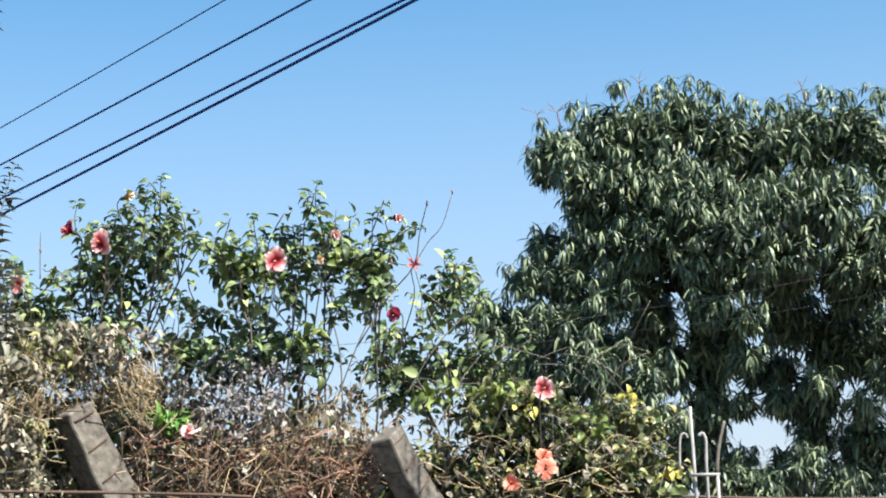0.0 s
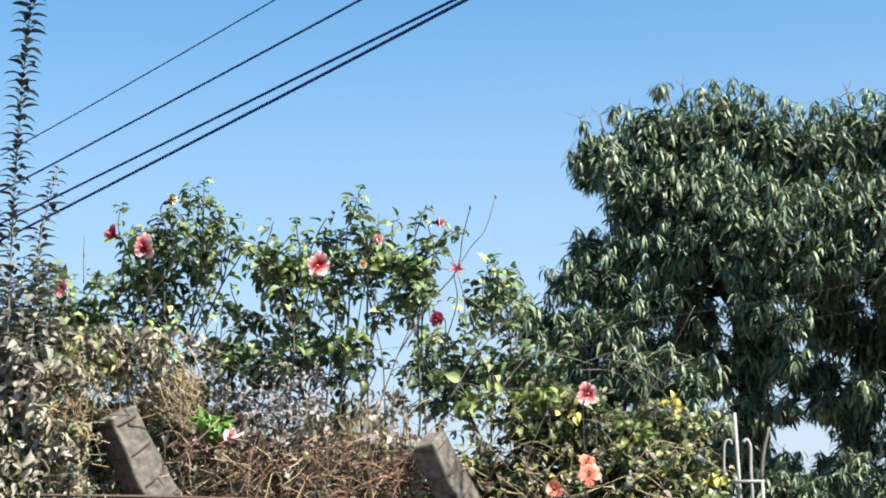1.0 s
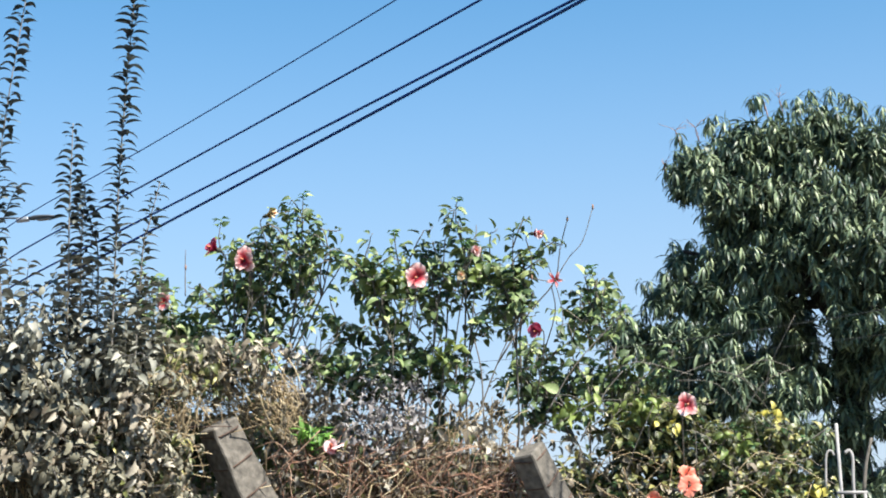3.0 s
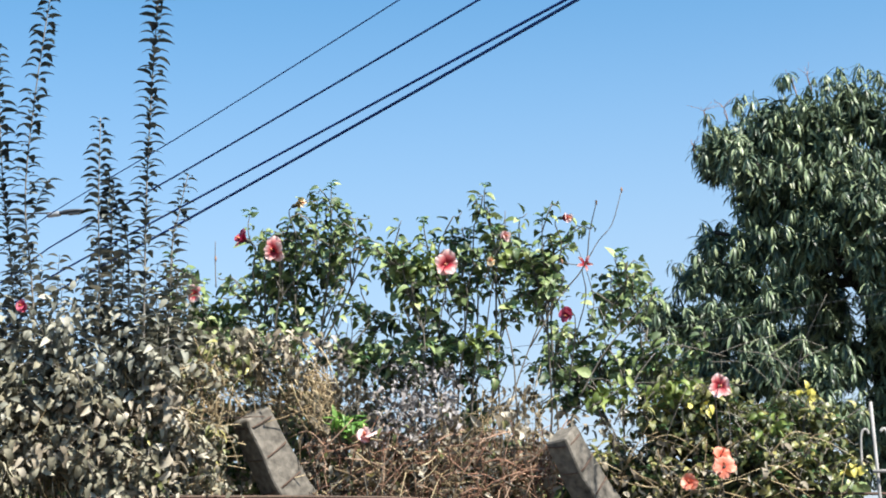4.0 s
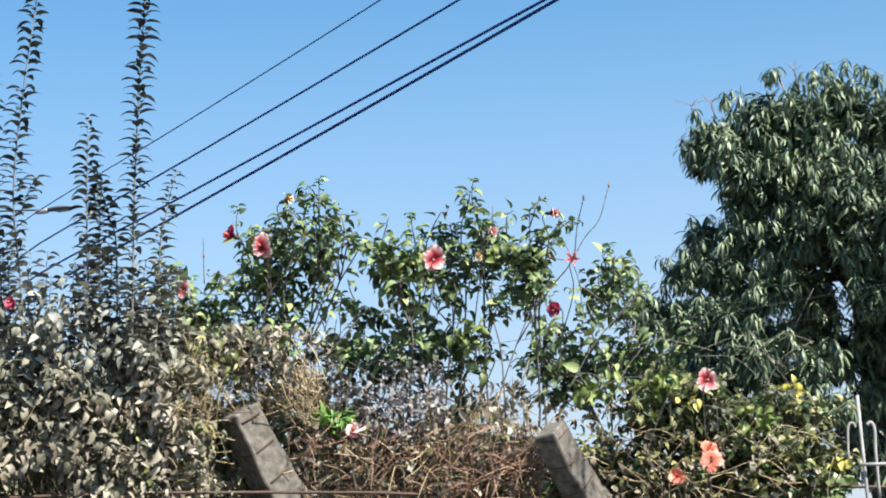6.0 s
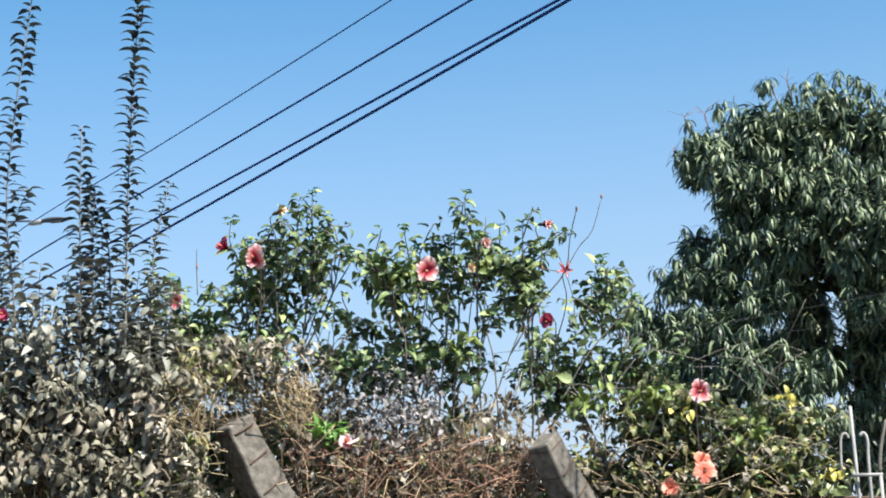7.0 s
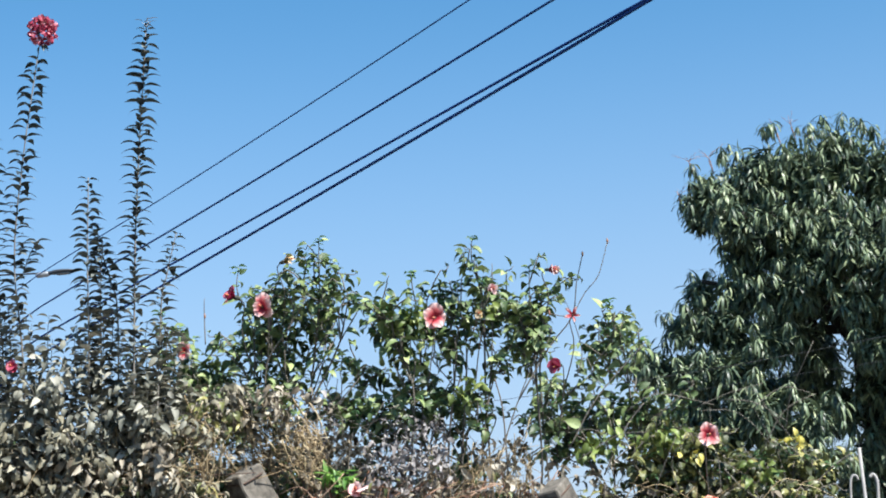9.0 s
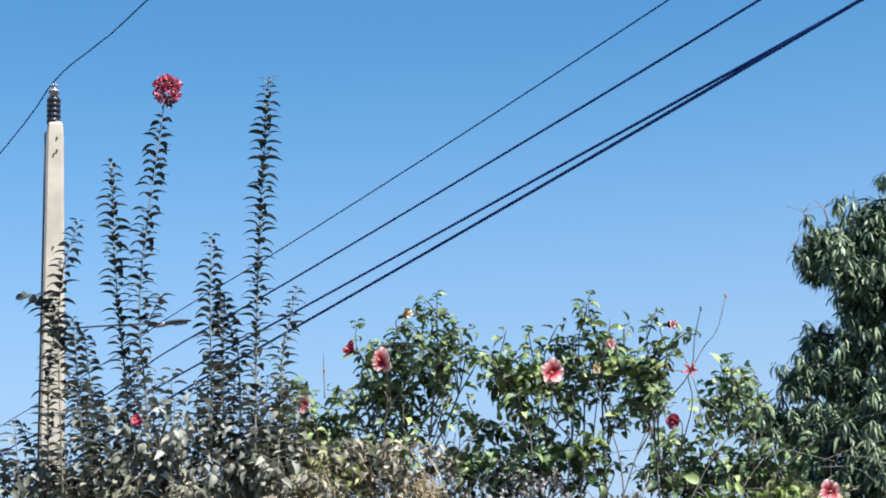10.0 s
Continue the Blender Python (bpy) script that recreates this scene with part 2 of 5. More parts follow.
def blade(length, width, rows=4, droop=0.35, fold=0.25, belly=0.45, twist=0.0, wave=0.0):
    """A leaf along +y with its upper side to +z: a midrib and two edges, arched and folded."""
    vs, fs = [], []
    for i in range(rows + 1):
        s = i / rows
        w = width / 2 * max(0.06, math.sin(math.pi * min(1, s ** (math.log(0.5) / math.log(belly)))) ** 0.8)
        ang = droop * s * 1.6
        y, z = (length * s * math.sin(ang) / ang, -length * s * (1 - math.cos(ang)) / ang) if abs(ang) > 1e-4 else (length * s, 0.0)
        z += wave * length * math.sin(s * 7.0)
        a = twist * s
        for k in (-1, 0, 1):
            dx, dz = k * w, abs(k) * w * fold
            vs.append((dx * math.cos(a) - dz * math.sin(a), y, z + dx * math.sin(a) + dz * math.cos(a)))
    for i in range(rows):
        a = 3 * i
        fs += [(a, a + 1, a + 4, a + 3), (a + 1, a + 2, a + 5, a + 4)]
    return np.array(vs), fs


def frames_for(pos, way, up):
    """Vectors x, y, z of leaves that point along way, upper side towards up."""
    y = unit(way)
    x = unit(np.cross(y, up))
    z = np.cross(x, y)
    return x, y, z


def leaf_cloud(name, blades, pos, way, up, scale, material):
    """Many leaves in one mesh."""
    pos, scale = np.asarray(pos, float), np.asarray(scale, float)
    x, y, z = frames_for(pos, way, up)
    pick = rng.integers(0, len(blades), len(pos))
    vs, loops, base = [], [], 0
    for b, (tv, tf) in enumerate(blades):
        sel = np.nonzero(pick == b)[0]
        if not len(sel):
            continue
        v = pos[sel, None] + scale[sel, None, None] * (tv[None, :, 0:1] * x[sel, None] + tv[None, :, 1:2] * y[sel, None] + tv[None, :, 2:3] * z[sel, None])
        f = np.array(tf)
        vs.append(v.reshape(-1, 3))
        ff = (f[None] + (base + np.arange(len(sel)) * len(tv))[:, None, None]).reshape(-1, f.shape[1])
        loops.append(ff.reshape(-1))
        base += len(sel) * len(tv)
    vs, loops = np.concatenate(vs), np.concatenate(loops)
    me = bpy.data.meshes.new(name)
    me.vertices.add(len(vs))
    me.vertices.foreach_set("co", vs.ravel())
    me.loops.add(len(loops))
    me.loops.foreach_set("vertex_index", loops.astype(np.int32))
    n = len(loops) // 4
    me.polygons.add(n)
    me.polygons.foreach_set("loop_start", np.arange(n, dtype=np.int32) * 4)
    me.polygons.foreach_set("use_smooth", np.ones(n, bool))
    me.materials.append(material)
    me.update(calc_edges=True)
    return me


def single_leaves(name, meshes, pos, way, up, scale, parent):
    """Leaves as objects of their own on shared meshes."""
    x, y, z = frames_for(np.asarray(pos, float), way, up)
    for i in range(len(pos)):
        s = float(scale[i])
        m = Matrix(((x[i][0] * s, y[i][0] * s, z[i][0] * s, pos[i][0]), (x[i][1] * s, y[i][1] * s, z[i][1] * s, pos[i][1]), (x[i][2] * s, y[i][2] * s, z[i][2] * s, pos[i][2]), (0, 0, 0, 1)))
        part(name, meshes[i % len(meshes)], parent, m=m)


def tubes(name, lines, material, sides=5):
    """Round rods along polylines: each line is (points, first radius, last radius)."""
    vs, fs = [], []
    for pts, r0, r1 in lines:
        pts = np.asarray(pts, float)
        n = len(pts)
        tan = unit(np.gradient(pts, axis=0))
        ref = np.array((0.31, 0.9, 0.17))
        a = unit(np.cross(tan, ref))
        b = np.cross(tan, a)
        o = len(vs)
        for i in range(n):
            r = r0 + (r1 - r0) * i / (n - 1)
            for k in range(sides):
                g = 2 * math.pi * k / sides
                vs.append(pts[i] + r * (math.cos(g) * a[i] + math.sin(g) * b[i]))
        for i in range(n - 1):
            for k in range(sides):
                k2 = (k + 1) % sides
                fs.append((o + i * sides + k, o + i * sides + k2, o + (i + 1) * sides + k2, o + (i + 1) * sides + k))
        fs.append(tuple(o + k for k in reversed(range(sides))))
        fs.append(tuple(o + (n - 1) * sides + k for k in range(sides)))
    return mesh_of(name, vs, fs, material)


def curve_through(pts, n=16):
    """A smooth line through a few points (Catmull-Rom)."""
    p = [np.asarray(q, float) for q in pts]
    p = [2 * p[0] - p[1]] + p + [2 * p[-1] - p[-2]]
    out = []
    seg = len(p) - 3
    per = max(2, n // seg)
    for i in range(seg):
        a, b, c, d = p[i:i + 4]
        for k in range(per):
            s = k / per
            out.append(0.5 * (2 * b + (c - a) * s + (2 * a - 5 * b + 4 * c - d) * s * s + (3 * b - a - 3 * c + d) * s ** 3))
    out.append(p[-2])
    return np.array(out)


def along(line, s):
    """Points and directions at the shares s of a polyline."""
    line = np.asarray(line)
    d = np.concatenate([[0], np.cumsum(np.linalg.norm(np.diff(line, axis=0), axis=1))])
    q = np.asarray(s) * d[-1]
    p = np.stack([np.interp(q, d, line[:, k]) for k in range(3)], 1)
    e = np.stack([np.interp(np.minimum(q + 0.01 * d[-1], d[-1]), d, line[:, k]) for k in range(3)], 1)
    b = np.stack([np.interp(np.maximum(q - 0.01 * d[-1], 0), d, line[:, k]) for k in range(3)], 1)
    return p, unit(e - b)


def lathe(profile, sides=20):
    """A turned body from (radius, height) pairs."""
    vs, fs = [], []
    for r, h in profile:
        for k in range(sides):
            g = 2 * math.pi * k / sides
            vs.append((r * math.cos(g), r * math.sin(g), h))
    for i in range(len(profile) - 1):
        for k in range(sides):
            k2 = (k + 1) % sides
            fs.append((i * sides + k, i * sides + k2, (i + 1) * sides + k2, (i + 1) * sides + k))
    fs.append(tuple(reversed(range(sides))))
    fs.append(tuple((len(profile) - 1) * sides + k for k in range(sides)))
    return vs, fs


# ---- ground ----
bm = bmesh.new()
bmesh.ops.create_grid(bm, x_segments=60, y_segments=60, size=2500)
for v in bm.verts:
    v.co.z = -0.02 + 0.02 * noise.noise(v.co * 0.01)
ground = tagged(new("ground", bm_mesh("ground", bm, EARTH)), "dry brown earth sheet under fence and shrubs", "ground", kind="structure")

# ---- utility pole, lamp and cables ----
POLE_AT = Vector((-4.894, 17.0, 0.0))
POLE_TOP = 7.8
CABLE_AT = Vector((-4.91, 17.0, 0.0))
STREET = Vector((math.sin(radians(-33)), math.cos(radians(-33)), 0))


def utility_pole():
    p = thing("utility_pole", POLE_AT, "tall cream concrete utility pole with a dark ribbed insulator", "pole")
    bm = bmesh.new()
    prof = [(0.0, 0.17, 0.15), (2.5, 0.145, 0.13), (5.0, 0.116, 0.106), (7.0, 0.092, 0.086), (7.68, 0.084, 0.08), (7.77, 0.078, 0.074), (7.81, 0.06, 0.056)]
    rings = []
    for z, a, b in prof:
        ring = []
        ch = 0.022
        for sx, sy in ((1, -1), (1, 1), (-1, 1), (-1, -1)):
            first, second = ((a - ch) * sx, b * sy), (a * sx, (b - ch) * sy)
            if sx * sy > 0:
                first, second = second, first
            ring += [bm.verts.new((*first, z)), bm.verts.new((*second, z))]
        rings.append(ring)
    for r0, r1 in zip(rings, rings[1:]):
        for k in range(8):
            bm.faces.new((r0[k], r0[(k + 1) % 8], r1[(k + 1) % 8], r1[k]))
    bm.faces.new(rings[-1])
    bm.faces.new(list(reversed(rings[0])))
    bmesh.ops.recalc_face_normals(bm, faces=bm.faces)
    spin = pose(*POLE_AT, 0, 0, 14)
    part("shaft", bm_mesh("shaft", bm, POLE), p, m=spin)
    ribs = [(0.04, 0.0)]
    for i in range(5):
        z = 0.015 + i * 0.086
        ribs += [(0.06, z), (0.07, z + 0.012), (0.072, z + 0.05), (0.066, z + 0.066), (0.058, z + 0.076)]
    ribs += [(0.05, 0.45), (0.03, 0.46)]
    top = Matrix.Translation((POLE_AT.x - 0.02, POLE_AT.y, POLE_TOP - 0.01))
    ins = part("insulator", mesh_of("insulator", *lathe([(r * 1.02, z * 0.66) for r, z in ribs]), CERAMIC), p, "dark glazed ribbed insulator", top)
    part("cap", mesh_of("cap", *lathe([(0.045, 0.3), (0.045, 0.345), (0.06, 0.35), (0.06, 0.37), (0.03, 0.38), (0.03, 0.41), (0.04, 0.415), (0.036, 0.44), (0.01, 0.45)], 12), STEEL), ins, "bright metal wire clamp", top)
    for dz in (-0.18, -0.32, -0.36, -1.35):
        me = mesh_of("bolt", *lathe([(0.011, 0.0), (0.011, 0.01), (0.006, 0.011), (0.005, 0.015)], 8), RUST)
        part("bolt", me, p, m=spin @ pose(0.02 if dz > -0.34 else -0.01, -0.088 - 0.009 * abs(dz), POLE_TOP + dz, 90, 0, 0))
    line = [(POLE_AT.x - 0.088 - 0.0085 * k, POLE_AT.y - 0.05, 7.7 - k * 0.77 + 0.0) for k in range(10)]
    part("down_wire", tubes("down_wire", [(line, 0.011, 0.011)], WEATHERED), p, "dark wire running down the shaft")
    for z in (5.6, 4.75, 4.35):
        bm = bmesh.new()
        bmesh.ops.create_cube(bm, size=1)
        bmesh.ops.scale(bm, vec=(0.25, 0.235, 0.03), verts=bm.verts)
        bmesh.ops.bevel(bm, geom=bm.edges, offset=0.006, segments=1, affect="EDGES")
        part("band", bm_mesh("band", bm, WEATHERED), p, m=spin @ Matrix.Translation((0, 0, z)))
    return p


def street_lamp():
    lamp = thing("street_lamp", (-4.78, 16.9, 5.62), "grey street lamp head on a thin arm from the pole", "lamp")
    arm = curve_through([(-4.83, 16.9, 5.6), (-4.3, 16.75, 5.57), (-3.66, 16.6, 5.525)], 12)
    part("arm", tubes("arm", [(arm, 0.009, 0.008)], DARK_WIRE, 8), lamp)
    # spear-shaped housing: a round neck that widens, then thins to a flat nose
    sides, rings = 12, [(-0.16, 0.018, 0.02), (-0.1, 0.026, 0.028), (-0.06, 0.05, 0.03), (0.01, 0.06, 0.026), (0.08, 0.05, 0.018), (0.14, 0.022, 0.007)]
    vs = [(x, b * math.cos(2 * math.pi * k / sides), h * math.sin(2 * math.pi * k / sides) * (1.0 if k < sides / 2 else 0.55)) for x, b, h in rings for k in range(sides)]
    fs = [(i * sides + k, i * sides + (k + 1) % sides, (i + 1) * sides + (k + 1) % sides, (i + 1) * sides + k) for i in range(len(rings) - 1) for k in range(sides)]
    fs += [tuple(reversed(range(sides))), tuple((len(rings) - 1) * sides + k for k in range(sides))]
    m = pose(-3.545, 16.57, 5.52, 0, -1, -16)
    head = part("head", mesh_of("head", vs, fs, LAMP_GREY), lamp, m=m)
    part("neck", mesh_of("neck", *lathe([(0.014, 0.0), (0.024, 0.01), (0.027, 0.05), (0.027, 0.12), (0.02, 0.14), (0.014, 0.145)], 12), STEEL), head, "pale metal neck", m @ pose(-0.27, 0, 0, 0, 90, 0))
    bm = bmesh.new()
    bmesh.ops.create_cube(bm, size=1)
    bmesh.ops.scale(bm, vec=(0.13, 0.07, 0.012), verts=bm.verts)
    part("lens", bm_mesh("lens", bm, LENS), head, "dark lamp lens", m @ Matrix.Translation((0.02, 0, -0.018)))


def overhead_cable(heights, radius, off, label):
    """A sagging line past the pole: heights are (metres along the street from the pole, height)."""
    across = Vector((STREET.y, -STREET.x, 0))
    pts = [CABLE_AT + STREET * s + across * (off if s >= 0 else 0.0) + Vector((0, 0, z)) for s, z in heights]
    line = curve_through(pts, 40)
    c = tagged(new("overhead_cable", tubes("overhead_cable", [(line, radius, radius)], CABLE, 8)), label, "cable", "overhead cables at the pole")
    return c


utility_pole()
street_lamp()
overhead_cable([(60, 8.3), (12, 7.75), (2, 8.1), (0, 8.27), (-1.35, 8.17), (-2.62, 8.09), (-9, 7.9), (-22, 8.0), (-40, 8.6)], 0.007, 0.0, "thin bare wire clamped on top of the pole insulator")
overhead_cable([(60, 5.5), (12, 5.1), (0, 5.05), (-3, 5.024), (-5.5, 5.03), (-8, 5.06), (-10, 5.101), (-11.8, 5.15), (-15, 5.266), (-20, 5.52), (-40, 7.0)], 0.0045, 0.15, "thin dark wire strung along the street")
overhead_cable([(60, 5.1), (12, 4.8), (0, 4.74), (-3, 4.74), (-5.5, 4.757), (-8, 4.787), (-10, 4.819), (-11.8, 4.856), (-15, 4.937), (-20, 5.105), (-40, 6.28)], 0.007, 0.15, "dark sheathed power cable strung along the street")
overhead_cable([(60, 4.8), (12, 4.5), (0, 4.47), (-3, 4.484), (-5.5, 4.509), (-8, 4.536), (-10, 4.56), (-11.8, 4.58), (-15, 4.63), (-20, 4.72), (-40, 5.4)], 0.008, 0.15, "thick dark power cable beside its twin")
overhead_cable([(60, 4.6), (12, 4.25), (0, 4.27), (-3, 4.332), (-5.5, 4.392), (-8, 4.461), (-10, 4.522), (-11.8, 4.585), (-15, 4.7), (-20, 4.9), (-40, 6.0)], 0.0092, 0.15, "thick dark power cable, lowest of the bundle")

SERVICE = [curve_through(q, 40) for q in (
    [(-4.8, 16.86, 4.2), (-2.6, 15.0, 3.6), (0.441, 14.100, 3.653), (2.792, 14.100, 3.867), (5.043, 14.100, 4.246), (8.792, 14.100, 5.217)],
    [(-4.8, 16.86, 4.1), (-2.6, 15.2, 3.5), (0.489, 14.300, 3.542), (2.349, 14.300, 3.690), (4.755, 14.300, 3.963), (8.847, 14.300, 4.763)])]
for line, r in zip(SERVICE, (0.0017, 0.0013)):
    tagged(new("service_cable", tubes("service_cable", [(line, r, r)], DARK_WIRE, 6)), "thin dark service cable crossing before the mango tree", "cable", "service cables")


# ---- fence ----
def fence_post(top, knee, a, b, turn, label):
    """Square concrete post whose head leans over; the leaning arm is seen, the upright stands on the ground."""
    top, knee = Vector(top), Vector(knee)
    lean = (top - knee).normalized()
    knee = knee - lean * 0.22
    p = thing("concrete_fence_post", (knee.x, knee.y, 0), label, "fence post", "leaning fence posts")
    bm = bmesh.new()
    turn = radians(turn)
    def ring(c, fx, fy, k=1.0):
        return [bm.verts.new(c + fx * sx * a * k + fy * sy * b * k) for sx, sy in ((-1, -1), (1, -1), (1, 1), (-1, 1))]
    fx0, fy0 = Vector((math.cos(turn), math.sin(turn), 0)), Vector((-math.sin(turn), math.cos(turn), 0))
    q = Vector((0, 0, 1)).rotation_difference(lean)
    rings = [ring(Vector((knee.x, knee.y, z)), fx0, fy0) for z in (0.0, knee.z * 0.5, knee.z - 0.03)]
    for k in range(7):
        s = k / 6
        c = knee.lerp(top, s) + Vector((0.004 * math.sin(7 * s), 0, 0))
        rings.append(ring(c, q @ fx0, q @ fy0, 1.0 - 0.22 * max(0.0, s - 0.2) / 0.8))
    for r0, r1 in zip(rings, rings[1:]):
        for k in range(4):
            bm.faces.new((r0[k], r0[(k + 1) % 4], r1[(k + 1) % 4], r1[k]))
    bm.faces.new(rings[-1])
    bm.faces.new(list(reversed(rings[0])))
    bmesh.ops.recalc_face_normals(bm, faces=bm.faces)
    sharp = [e for e in bm.edges if len(e.link_faces) == 2 and e.calc_face_angle() > 0.9]
    bmesh.ops.bevel(bm, geom=sharp, offset=0.006, segments=1, affect="EDGES")
    bmesh.ops.subdivide_edges(bm, edges=[e for e in bm.edges if e.calc_length() > 0.05], cuts=2, use_grid_fill=True)
    for v in bm.verts:
        v.co += Vector((1, -0.6, 0.3)) * 0.007 * noise.noise(v.co * 11.0)
    part("post", bm_mesh("post", bm, CONCRETE), p)
    for k, s in enumerate((0.95, 0.72, 0.47, 0.22)):
        c = knee.lerp(top, s)
        loop = []
        for i in range(13):
            g = 2 * math.pi * i / 12
            sx, sy = max(-1, min(1, 1.35 * math.cos(g))), max(-1, min(1, 1.35 * math.sin(g)))
            w = 1.0 - 0.22 * max(0.0, s - 0.2) / 0.8
            loop.append(c + q @ (fx0 * sx * (a * w + 0.003) + fy0 * sy * (b * w + 0.003)) + lean * 0.014 * math.sin(g + k))
        part("wire_tie", tubes("wire_tie", [(loop, 0.0042, 0.0042)], RUST), p, "rusty wire tied round the post")
    return p, knee, top


fence_post((-0.889, 7.780, 2.489), (-0.737, 7.900, 2.132), 0.09, 0.08, 40, "leaning grey concrete fence post with a weathered top")
fence_post((0.467, 7.780, 2.341), (0.606, 7.900, 2.078), 0.076, 0.07, 48, "leaning grey concrete fence post half hidden in dry stalks")
strand = []
for k in range(60):
    s = k / 59
    x = -3.2 + 6.6 * s
    near = max(0.0, min(1.0, (-0.7 - x) / 0.3))
    strand.append((x, 7.74 + 0.5 * max(0.0, min(1.0, (x + 0.3) / 0.7)) - 0.36 * near, 2.155 - 0.028 * (x + 2) - 0.012 * math.cos(x * 2.4) - 0.026 * near))
thin = [(-3.00 + 2.19 * k / 20, 7.64, 2.517 - 0.054 * k / 20 - 0.01 * math.sin(k / 20 * math.pi)) for k in range(21)]
tagged(new("fence_wire", tubes("fence_wire", [(thin, 0.0024, 0.0024)], RUST, 5)), "thin rusty wire through the creeper to a fence post", "fence wire")
fw = thing("barbed_wire", strand[0], "rusty barbed wire strand tied to the fence posts", "fence wire")
part("strand", tubes("strand", [(strand, 0.0072, 0.0072)], RUST), fw)
for k in range(2, 58, 3):
    c = Vector(strand[k])
    spikes = [([c + Vector((0.0, 0, 0.0)), c + Vector((d * 0.6, 0.3 * d, 0.02 * sgn))], 0.002, 0.001) for d, sgn in ((0.02, 1), (-0.02, 1), (0.015, -1))]
    part("barb", tubes("barb", spikes, RUST, 4), fw)


